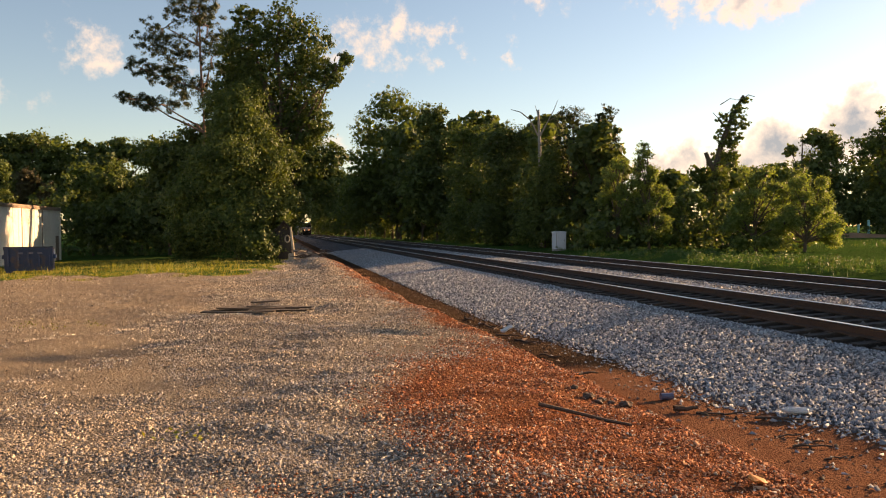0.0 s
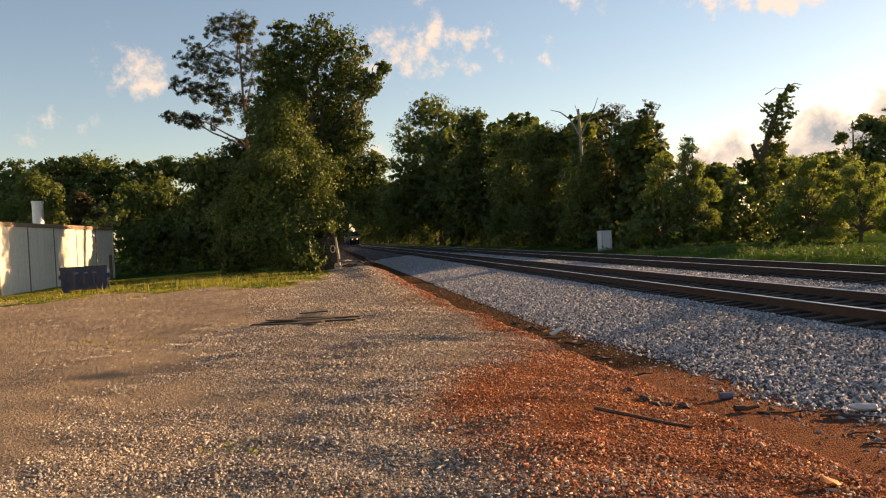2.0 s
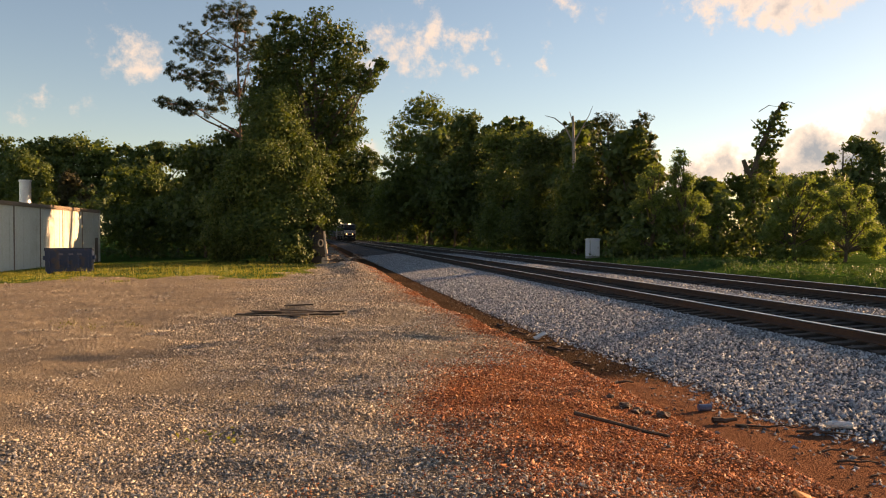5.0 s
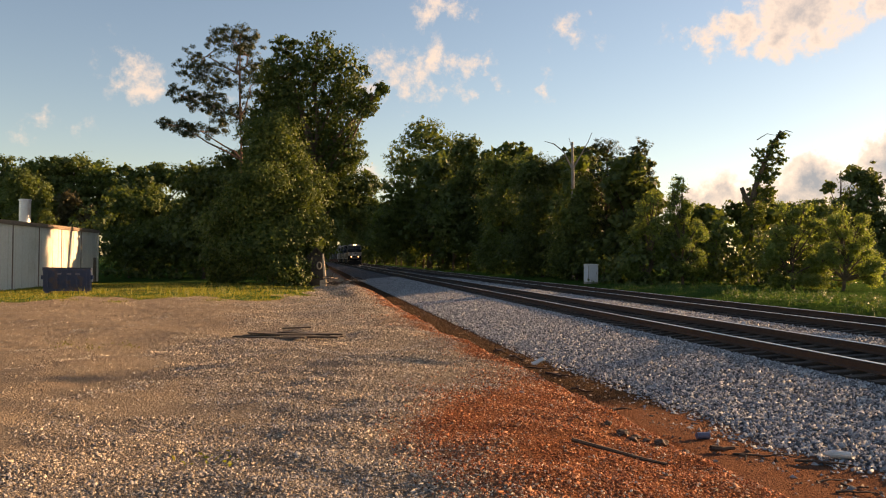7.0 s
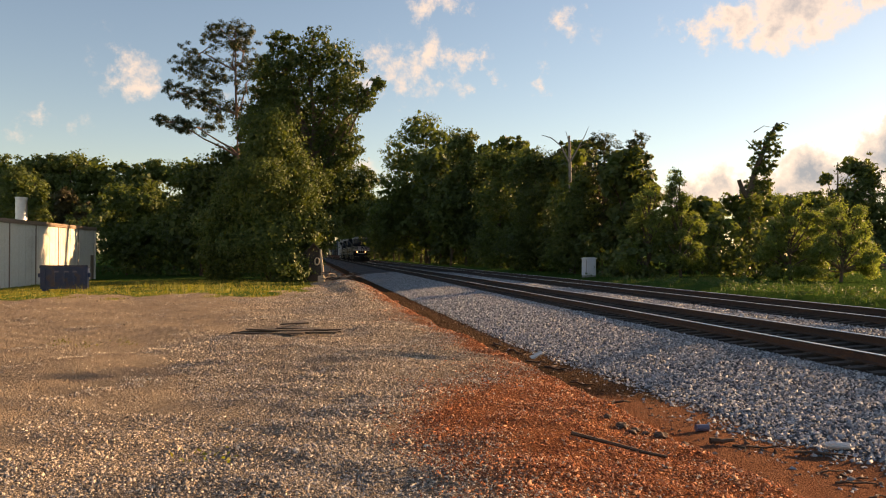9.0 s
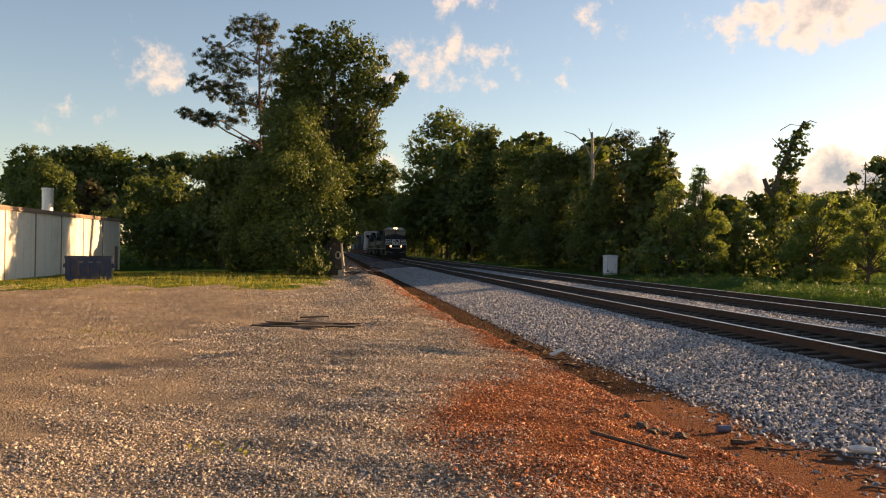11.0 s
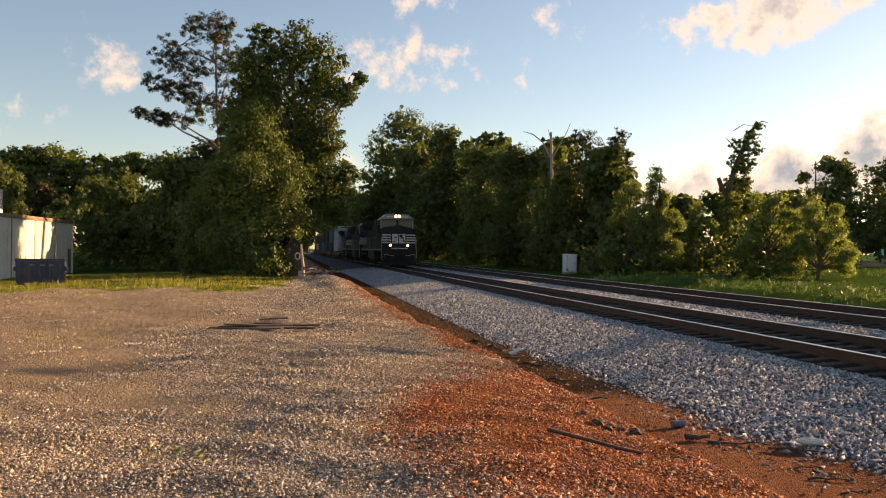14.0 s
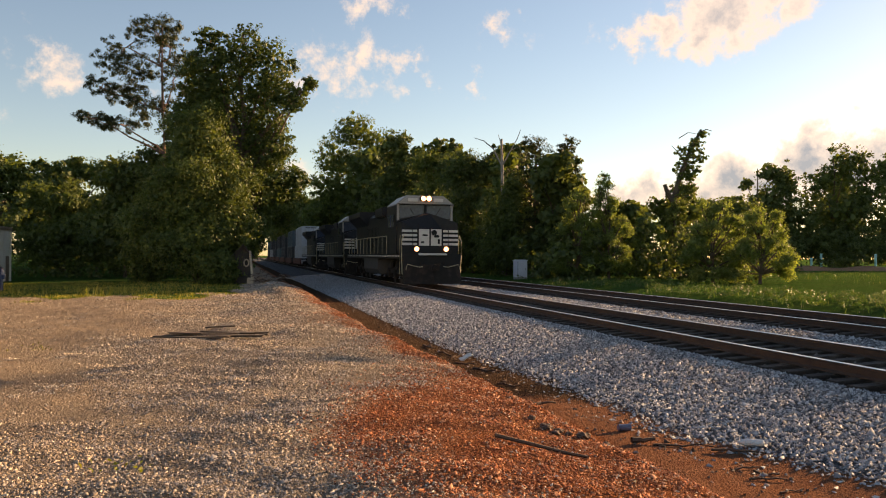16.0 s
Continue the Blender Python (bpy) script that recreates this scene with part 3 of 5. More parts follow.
def scatter_stones():
    rng = np.random.default_rng(5)
    # lot: thinning with distance
    n = 350000
    r = 2.2 + 42 * rng.uniform(0, 1, n) ** 2.1
    a = rng.uniform(-0.62, 0.62, n)
    x, y = r * np.sin(a), r * np.cos(a)
    u, v = track_uv(x, y)
    red, ballast, crib, grass, dirt, damp, sand = zones(u, v)
    patch = wob(u * 1.3, v * 1.3, 1.1) + 0.6 * wob(u + 9, v + 4, 3.1)
    keep = (bank_shift(u, v) < 4.1 + 0.25 * patch) & (grass < 0.5) & (rng.uniform(0, 1, n) < np.clip(1.0 + 0.55 * patch - 1.2 * dirt, 0.06, 1.0))
    isred = rng.uniform(0, 1, n) < np.clip(red * 1.15, 0, 0.94)
    size = 0.76 * (rng.gamma(2.2, 0.0046, n) + 0.009 + 0.0013 * r)
    k = keep & ~isred
    k2 = keep & isred
    stones("loose_gravel", u[k], v[k], size[k], S_GRAVEL, "loose grey and tan gravel over the dirt lot", "gravel", 6)
    stones("loose_red_gravel", u[k2], v[k2], size[k2], S_RED, "rust-red gravel and clay lumps on the bank", "gravel", 7)
    n = 112000
    u = 4.6 + 72 * rng.uniform(0, 1, n) ** 1.7
    v = rng.uniform(4.6, 8.35, n)
    k = rng.uniform(0, 1, n) < np.clip((bank_shift(u, v) - toe(u) + 0.1) / 0.6, 0.03, 1)
    stones("track_ballast", u[k], v[k], (rng.gamma(5, 0.0052, n) + 0.015 + 0.0006 * u)[k], S_BALLAST, "grey crushed-stone ballast shoulder of the railway", "ballast", 8)
    n = 26000
    u = 4 + 70 * rng.uniform(0, 1, n) ** 1.4
    v = np.where(rng.uniform(0, 1, n) < 0.8, rng.uniform(10.95, 13.75, n), rng.uniform(16.4, 17.9, n))
    stones("track_ballast", u, v, rng.gamma(5, 0.006, n) + 0.02 + 0.0007 * u, S_BALLAST, "grey crushed-stone ballast between the two tracks", "ballast", 9)
    n = 1700
    u = 3 + 30 * rng.uniform(0, 1, n) ** 1.3
    v = np.clip(rng.normal(4.65, 0.38, n), 3.95, 5.5)
    stones("ditch_debris", u, v, rng.gamma(2, 0.011, n) + 0.008, stone_material("rotten_wood_bits", [(0.045, 0.03, 0.022), (0.09, 0.06, 0.042), (0.17, 0.12, 0.09), (0.38, 0.31, 0.26)]), "dark bits of bark and gravel along the ditch", "debris", 12)
    n = 3200
    u = 4 + 45 * rng.uniform(0, 1, n)
    v = np.where(rng.uniform(0, 1, n) < 0.6, rng.uniform(8.3, 10.9, n), rng.uniform(13.8, 16.4, n))
    stones("track_ballast", u, v, rng.gamma(6, 0.006, n) + 0.02, stone_material("sooty_ballast", [(0.05, 0.042, 0.036), (0.10, 0.085, 0.07), (0.2, 0.18, 0.16)]), "dark oily stones between the ties", "ballast", 10)


# ---- railway ----
RAIL_LO, RAIL_HI = 0.10, 0.165


def railway(name, centre, u0):
    root = tagged(new(name), "straight railway track with rusty rails, shiny heads and dark wooden ties", "railway track")
    root.matrix_basis = TRACK
    for side, top in ((-1, RAIL_LO), (1, RAIL_HI)):
        x = centre + side * 0.7525
        web = [(x - 0.07, top - 0.17), (x + 0.07, top - 0.17), (x + 0.07, top - 0.155), (x + 0.012, top - 0.13), (x + 0.012, top - 0.045), (x + 0.036, top - 0.035),
               (x + 0.036, top - 0.007), (x - 0.036, top - 0.007), (x - 0.036, top - 0.035), (x - 0.012, top - 0.045), (x - 0.012, top - 0.13), (x - 0.07, top - 0.155)]
        rail = part("rail", prism(web, -60, 420, axis="y"), M_STEEL, root, "rusty steel rail")
        part("rail_head", prism([(x - 0.036, top - 0.007), (x + 0.036, top - 0.007), (x + 0.032, top), (x - 0.032, top)], -60, 420, axis="y"), M_RAILTOP, rail, "polished running surface")
    tilt = math.degrees(math.atan2(RAIL_HI - RAIL_LO, 1.505))
    bm = box(-1.3, 1.3, -0.115, 0.115, -0.18, 0.0, 0.012)
    for s in (-1, 1):
        box(s * 0.7525 - 0.12, s * 0.7525 + 0.12, -0.1, 0.1, 0.0, 0.012, bm=bm)
    tie = bpy.data.meshes.new("tie")
    bm.to_mesh(tie)
    bm.free()
    tie.materials.append(M_TIE)
    rng = random.Random(3 if centre < 12 else 4)
    zc = (RAIL_LO + RAIL_HI) / 2 - 0.178
    for i in range(300):
        shared("tie", tie, root, pose(centre + rng.uniform(-0.06, 0.06), u0 + 0.5 * i, zc, 0, -tilt, rng.uniform(-1.2, 1.2)))
    bm = bmesh.new()
    for i in range(300, 640):
        bmesh.ops.create_cube(bm, size=1, matrix=pose(centre, u0 + 0.5 * i, zc - 0.09, 0, -tilt, 0) @ Matrix.Diagonal((2.6, 0.23, 0.18, 1)))
    tagged(part("far_ties", bm, M_TIE, root), kind="stuff")


# ---- train ----
TRAIN_V = 9.6
RAIL_Z = 0.13


def wheelset_mesh(r=0.52):
    bm = cyl((-0.95, 0, 0), (0.95, 0, 0), 0.09, seg=10)
    for s in (-1, 1):
        cyl((s * 0.66, 0, 0), (s * 0.79, 0, 0), r, seg=20, bm=bm)
        cyl((s * 0.66, 0, 0), (s * 0.69, 0, 0), r + 0.03, seg=20, bm=bm)
        for k in range(5):
            a = 6.2832 * k / 5
            box(s * 0.795 - 0.01, s * 0.795 + 0.01, math.cos(a) * 0.3 - 0.05, math.cos(a) * 0.3 + 0.05, math.sin(a) * 0.3 - 0.05, math.sin(a) * 0.3 + 0.05, bm=bm)
    me = bpy.data.meshes.new("wheelset")
    bm.to_mesh(me)
    bm.free()
    me.materials.append(M_WHEEL)
    return me


WHEELS = []


def locomotive():
    """Six-axle road engine; x across, y backwards from the front coupler, z from the rail head."""
    root = tagged(new("locomotive"), "black freight locomotive with white nose stripes and lit headlights", "locomotive", "locomotives of the train")
    # deck, side sill and its white edge
    deck = part("deck", box(-1.55, 1.55, 0.75, 21.6, 1.38, 1.65, 0.03), M_BLACK, root)
    for s in (-1, 1):
        for k in range(26):
            y = 1.4 + k * 0.76
            part("sill_dash", box(s * 1.556 - 0.006, s * 1.556 + 0.006, y, y + 0.5, 1.50, 1.57), M_WHITE, deck, "white reflective sill dash")
    part("anticlimber", box(-0.72, 0.72, 0.42, 0.78, 1.58, 1.68, 0.03), M_WHITE, root, "white-edged anticlimber")
    # snow plough, coupler, hoses
    bm = bmesh.new()
    pts = [(-1.5, 0.75), (0, 0.3), (1.5, 0.75)]
    rows = [[bm.verts.new((x, y - 0.22 * (1 - t), 0.12 + t * 0.98)) for x, y in pts] + [bm.verts.new((x, y + 0.12, 0.12 + t * 0.98)) for x, y in reversed(pts)] for t in (0, 0.5, 1)]
    for a, b in zip(rows, rows[1:]):
        for i in range(6):
            bm.faces.new((a[i], a[(i + 1) % 6], b[(i + 1) % 6], b[i]))
    bm.faces.new(rows[0][::-1])
    bm.faces.new(rows[2])
    bmesh.ops.recalc_face_normals(bm, faces=bm.faces)
    part("snow_plough", bm, M_UNDER, root, "grimy steel snow plough")
    part("pilot_plate", box(-1.5, 1.5, 0.7, 0.86, 0.75, 1.6, 0.02), M_BLACK, root)
    bm = box(-0.14, 0.14, -0.15, 0.8, 0.82, 1.08, 0.04)
    box(-0.2, 0.2, -0.22, 0.06, 0.78, 1.12, 0.05, bm=bm)
    part("coupler", bm, M_UNDER, root, "rusty knuckle coupler")
    for x in (-0.62, -0.42, 0.42, 0.62):
        part("air_hose", limb(bmesh.new(), [(x, 0.7, 1.2), (x * 0.95, 0.45, 0.9), (x * 0.8, 0.4, 0.55)], 0.03, 0.025, 6), M_UNDER, root)
    # nose with ridged top, sloping back to the windscreens
    out = [(-1.42, 1.65), (1.42, 1.65), (1.5, 1.85), (1.5, 3.28), (0.12, 3.78), (-0.12, 3.78), (-1.5, 3.28), (-1.5, 1.85)]
    bm = prism(out, 1.15, 2.5, axis="y")
    for v in bm.verts:
        if v.co.y < 1.3 and v.co.z > 3.0:
            v.co.y += 0.62 if v.co.z > 3.4 else 0.10
    nose = part("nose", bm, M_BLACK, root)
    for s in (-1, 1):
        for k in range(4):
            z = 2.10 + k * 0.225
            part("nose_stripe", box(min(s * 0.70, s * 1.49), max(s * 0.70, s * 1.49), 1.13, 1.16, z, z + 0.12), M_WHITE, nose, "white nose stripe")
        part("grab_rail", limb(bmesh.new(), [(s * 0.95, 1.15, 2.1), (s * 0.95, 1.05, 2.14), (s * 0.95, 1.05, 2.86), (s * 0.95, 1.15, 2.9)], 0.02, 0.02, 6), M_BLACK, nose)
        part("door_seam", box(s * 0.62 - 0.015, s * 0.62 + 0.015, 1.125, 1.135, 2.0, 3.2), M_UNDER, nose)
    part("nose_panel", box(-0.6, 0.6, 1.13, 1.16, 2.08, 2.93), M_WHITE, nose, "white emblem panel")
    bm = box(0.06, 0.34, 1.115, 1.135, 2.62, 2.88, 0.05)
    box(-0.05, 0.03, 1.115, 1.135, 2.08, 2.93, bm=bm)
    box(0.20, 0.48, 1.115, 1.135, 2.50, 2.64, 0.03, bm=bm)
    box(-0.42, -0.14, 1.115, 1.135, 2.58, 2.66, 0.01, bm=bm)
    box(0.40, 0.52, 1.115, 1.135, 2.16, 2.44, 0.03, bm=bm)
    box(-0.5, -0.32, 1.115, 1.135, 2.2, 2.3, 0.02, bm=bm)
    part("emblem", bm, M_BLACK, nose, "plain dark emblem shape")
    # cab
    cab = part("cab", prism([(-1.54, 1.65), (1.54, 1.65), (1.54, 4.22), (0.98, 4.66), (-0.98, 4.66), (-1.54, 4.22)], 2.4, 5.1, axis="y"), M_BLACK, root)
    part("cab_roof_edge", prism([(-1.56, 4.24), (-0.98, 4.68), (0.98, 4.68), (1.56, 4.24), (1.56, 4.30), (1.0, 4.75), (-1.0, 4.75), (-1.56, 4.30)], 2.30, 5.0, axis="y"), M_GREY, cab, "pale roof edge")
    part("brow_panel", prism([(-1.50, 4.29), (1.50, 4.29), (0.97, 4.68), (-0.97, 4.68)], 2.22, 2.42, axis="y"), M_GREY, cab, "pale panel over the windscreens")
    part("brow_shelf", box(-1.5, 1.5, 2.14, 2.26, 4.26, 4.30, 0.01), M_BLACK, cab, "thin dark visor over the windscreens")
    part("lamp_housing", box(-0.34, 0.34, 2.14, 2.24, 4.47, 4.68, 0.03), M_BLACK, cab, "dark headlight housing")
    part("centre_pillar", box(-0.07, 0.07, 2.30, 2.42, 3.70, 4.27, 0.01), M_BLACK, cab)
    part("beacon", cyl((0.25, 2.9, 4.75), (0.25, 2.9, 4.93), 0.05, seg=8), M_UNDER, cab)
    for s in (-1, 1):
        pane = part("windscreen", prism([(s * 0.08, 3.76), (s * 1.38, 3.50), (s * 1.38, 4.24), (s * 0.08, 4.24)], 2.34, 2.42, axis="y"), M_GLASS, cab, "blue-grey windscreen pane")
        part("wiper", cyl((s * 0.6, 2.325, 3.72), (s * 0.85, 2.325, 4.12), 0.012, seg=5), M_BLACK, pane)
        part("windscreen_post", box(s * 1.46 - 0.06, s * 1.46 + 0.06, 2.31, 2.42, 3.42, 4.27, 0.01), M_GREY, cab, "pale corner post")
        part("number_board", box(min(s * 0.42, s * 0.95), max(s * 0.42, s * 0.95), 2.16, 2.23, 4.42, 4.60, 0.015), M_WHITE, cab, "pale number board with plain bar")
        hl = part("headlight", cyl((s * 0.15, 2.06, 4.575), (s * 0.15, 2.16, 4.575), 0.115, 0.12, 16), M_BLACK, cab, "round headlight housing")
        # the emissive disc is lens glare given a shape, not a lamp part
        part("reflector", cyl((s * 0.15, 2.052, 4.575), (s * 0.15, 2.058, 4.575), 0.135, seg=16), M_HALO, hl, "glowing disc drawn as the lamp's glare")
        part("lens", cyl((s * 0.15, 2.03, 4.575), (s * 0.15, 2.05, 4.575), 0.08, seg=16), M_LAMP, hl, "glowing headlight lens")
        dl = part("ditch_light", cyl((s * 0.78, 0.85, 1.90), (s * 0.78, 1.14, 1.90), 0.12, 0.125, 14), M_BLACK, root, "round ditch light housing")
        part("reflector", cyl((s * 0.78, 0.845, 1.90), (s * 0.78, 0.852, 1.90), 0.13, seg=14), M_HALO, dl, "glowing disc drawn as the lamp's glare")
        part("lens", cyl((s * 0.78, 0.83, 1.90), (s * 0.78, 0.843, 1.90), 0.07, seg=14), M_DITCH, dl, "glowing ditch light lens")
        part("uncoupling_lever", limb(bmesh.new(), [(s * 0.2, 0.5, 1.05), (s * 0.75, 0.42, 0.98), (s * 1.35, 0.45, 1.12), (s * 1.42, 0.45, 0.85)], 0.018, 0.018, 5), M_RAILING, root)
        part("step_panel", box(s * 1.35 - 0.2, s * 1.35 + 0.2, 1.26, 1.30, 0.4, 1.6), M_UNDER, root)
        part("side_window", box(s * 1.55 - 0.015, s * 1.55 + 0.015, 3.0, 3.8, 3.1, 3.75), M_GLASS, cab)
        part("side_window", box(s * 1.55 - 0.015, s * 1.55 + 0.015, 4.0, 4.7, 3.1, 3.75), M_GLASS, cab)
        part("mirror", box(s * 1.62 - 0.03, s * 1.62 + 0.03, 2.7, 2.78, 3.3, 3.7), M_BLACK, cab)
        # front steps and handrails
        for k in range(3):
            part("step", box(min(s * 1.15, s * 1.56), max(s * 1.15, s * 1.56), 0.86, 1.25, 0.45 + 0.38 * k, 0.49 + 0.38 * k), M_UNDER, root)
        part("corner_rail", limb(bmesh.new(), [(s * 1.53, 0.85, 0.6), (s * 1.57, 0.80, 1.5), (s * 1.57, 0.80, 2.35), (s * 1.46, 0.85, 2.6)], 0.025, 0.025, 6), M_RAILING, root, "pale handrail")
        part("corner_rail", limb(bmesh.new(), [(s * 1.57, 1.3, 0.6), (s * 1.57, 1.3, 2.4), (s * 1.57, 1.15, 2.6)], 0.025, 0.025, 6), M_RAILING, root, "pale handrail")
        part("side_rail", limb(bmesh.new(), [(s * 1.5, 5.3, 2.65), (s * 1.5, 12, 2.68), (s * 1.5, 20.9, 2.65)], 0.02, 0.02, 6), M_RAILING, root, "long pale handrail")
        for k in range(12):
            part("stanchion", cyl((s * 1.5, 5.4 + 1.4 * k, 1.65), (s * 1.5, 5.4 + 1.4 * k, 2.65), 0.016, seg=6), M_RAILING, root)
    # long hood: cabinets, doors, radiator wings, roof fittings
    hood = part("hood", prism([(-0.95, 1.65), (0.95, 1.65), (0.95, 4.05), (0.7, 4.3), (-0.7, 4.3), (-0.95, 4.05)], 5.1, 20.8, axis="y"), M_BLACK, root)
    part("inverter_cabinet", box(-1.5, -0.9, 5.1, 8.2, 1.65, 3.5, 0.04), M_BLACK, root)
    for k in range(14):
        part("hood_door", box(-0.972, -0.945, 8.5 + 0.55 * k, 8.97 + 0.55 * k, 1.75, 3.4, 0.006), M_BLACK, hood)
    part("radiator_wing", prism([(-0.95, 3.6), (0.95, 3.6), (1.55, 4.2), (1.55, 4.55), (-1.55, 4.55), (-1.55, 4.2)], 15.2, 20.9, axis="y"), M_BLACK, root, "flared radiator hood")
    part("dynamic_brake_box", box(-1.2, 1.2, 8.6, 11.2, 3.9, 4.5, 0.06), M_BLACK, root)
    part("exhaust_stack", box(-0.35, 0.35, 12.6, 13.5, 4.25, 4.6, 0.04), M_UNDER, root)
    part("air_horn", limb(bmesh.new(), [(-0.3, 6.0, 4.5), (0.3, 6.0, 4.5)], 0.05, 0.08, 8), M_GREY, root)
    for k in range(5):
        part("rear_stripe", box(-0.8, 0.8, 20.8, 20.83, 2.2 + k * 0.2, 2.31 + k * 0.2), M_WHITE, hood)
    # underneath
    part("fuel_tank", prism([(-1.35, 0.45), (1.35, 0.45), (1.5, 0.75), (1.5, 1.38), (-1.5, 1.38), (-1.5, 0.75)], 8.2, 13.6, axis="y"), M_TANK, root, "dusty grey fuel tank")
    ws = wheelset_mesh()
    for y0 in (4.6, 17.2):
        bm = bmesh.new()
        for s in (-1, 1):
            box(s * 1.02 - 0.09, s * 1.02 + 0.09, y0 - 2.5, y0 + 2.5, 0.55, 0.92, 0.04, bm=bm)
            for k in (-1.85, 0, 1.85):
                box(s * 1.08 - 0.14, s * 1.08 + 0.14, y0 + k - 0.22, y0 + k + 0.22, 0.32, 0.75, 0.03, bm=bm)
            for k in (-0.95, 0.95):
                cyl((s * 1.1, y0 + k, 0.8), (s * 1.1, y0 + k, 1.25), 0.13, seg=8, bm=bm)
        box(-1.0, 1.0, y0 - 0.4, y0 + 0.4, 0.75, 1.38, bm=bm)
        part("truck", bm, M_UNDER, root, "three-axle truck frame")
        for k in (-1.85, 0, 1.85):
            WHEELS.append((shared("wheelset", ws, root, pose(0, y0 + k, 0.52)), (0, y0 + k, 0.52), 0.52))
    return root


def container(colour, length, label, seed):
    """A ribbed steel box standing on its own origin; y runs along it."""
    root = tagged(new("shipping_container"), label, "container", "containers on the train")
    rng = random.Random(seed)
    h, w = 2.59, 1.22
    body = part("body", box(-w, w, 0, length, 0.0, h, 0.02), colour, root)
    n = int(length / 0.4)
    bm = bmesh.new()
    for s in (-1, 1):
        for k in range(n):
            y = 0.2 + k * (length - 0.4) / n
            box(s * (w + 0.012) - 0.012, s * (w + 0.012) + 0.012, y, y + 0.2, 0.16, h - 0.12, bm=bm)
    tagged(part("rib_panel", bm, colour, root), kind="stuff")
    for s in (-1, 1):
        part("door", box(min(s * 0.02, s * 1.14), max(s * 0.02, s * 1.14), -0.03, 0.01, 0.12, h - 0.12, 0.01), colour, root)
        for x in (0.35, 0.8):
            part("lock_rod", cyl((s * x, -0.05, 0.1), (s * x, -0.05, h - 0.1), 0.02, seg=6), M_GREY, root)
    part("header", box(-0.7, 0.7, -0.035, -0.012, h - 0.28, h - 0.18), M_UNDER, root, "unreadable marking bar")
    return root


def well_car():
    root = tagged(new("well_car"), "dark rusty intermodal well car", "rail car", "well cars of the train")
    part("frame", box(-1.4, 1.4, 2.4, 17.6, 0.32, 0.42), M_UNDER, root)
    for s in (-1, 1):
        part("side_sill", prism([(2.2, 0.35), (17.8, 0.35), (17.2, 1.15), (2.8, 1.15)], s * 1.42 - 0.06, s * 1.42 + 0.06), material("rust_red_sill", (0.12, 0.045, 0.03), 0.85, 0.35, 3, 30, 0.2) if s < 0 else M_UNDER, root)
    for y in (0.3, 17.6):
        part("end_platform", box(-1.4, 1.4, y, y + 2.1, 0.95, 1.15, 0.03), M_UNDER, root)
    ws = wheelset_mesh(0.42)
    for y0 in (1.4, 18.6):
        part("truck", box(-1.1, 1.1, y0 - 1.2, y0 + 1.2, 0.4, 0.75, 0.05), M_UNDER, root)
        for k in (-0.9, 0.9):
            WHEELS.append((shared("wheelset", ws, root, pose(0, y0 + k, 0.42)), (0, y0 + k, 0.42), 0.42))
    return root


TRAIN = []  # (thing, metres behind the front coupler, height over the rail)


def build_train():
    lead = locomotive()
    first = list(WHEELS)
    TRAIN.append((lead, 0.0, 0.0))
    for place, label in ((22.6, "second black freight locomotive coupled behind the first"), (45.2, "third black freight locomotive coupled ahead of the container cars")):
        unit_copy = copy_thing(lead, pose(0, 0, 0))
        for o in unit_copy.children_recursive:
            if o.name.split(".")[0] in ("lens", "reflector"):
                o.data = o.data.copy()
                o.data.materials[0] = M_GLASS
                o["label"] = "unlit lamp glass"
        unit_copy["label"] = label
        for (ob, at, r), cp in zip(first, [o for o in unit_copy.children if o.name.startswith("wheelset")]):
            WHEELS.append((cp, tuple(cp.matrix_basis.translation), r))
        TRAIN.append((unit_copy, place, 0.0))
    white = material("white_container", (0.52, 0.53, 0.54), 0.5, 0.08, 1.0, 20, 0.05, dirt=(0.45, 0.42, 0.38))
    grey = material("grey_container", (0.42, 0.44, 0.46), 0.55, 0.1, 1.0, 20, 0.05, dirt=(0.33, 0.30, 0.27))
    blue = material("blue_grey_container", (0.09, 0.13, 0.15), 0.55, 0.12, 1.0, 20, 0.05)
    dark = material("dark_container", (0.05, 0.05, 0.055), 0.55, 0.15, 1.0, 20, 0.05)
    stacks = [((white, "white"), (white, "white")), ((dark, "dark grey"), (blue, "blue-grey")), ((dark, "dark grey"), (dark, "dark grey")), ((blue, "blue-grey"), (dark, "dark grey")), ((dark, "dark grey"), None),
              ((grey, "grey"), (dark, "dark grey")), ((dark, "dark grey"), (blue, "blue-grey"))]
    at = 68.2
    for k, (low, high) in enumerate(stacks):
        TRAIN.append((well_car(), at, 0.0))
        if low:
            TRAIN.append((container(low[0], 14.2, low[1] + " steel container down in a well car", k), at + 2.9, 0.42))
        if high:
            TRAIN.append((container(high[0], 12.2, high[1] + " steel container stacked on another", k + 20), at + 2.9, 3.02))
        at += 20.3


# ---- left side: building, dumpster, boards, old shed ----


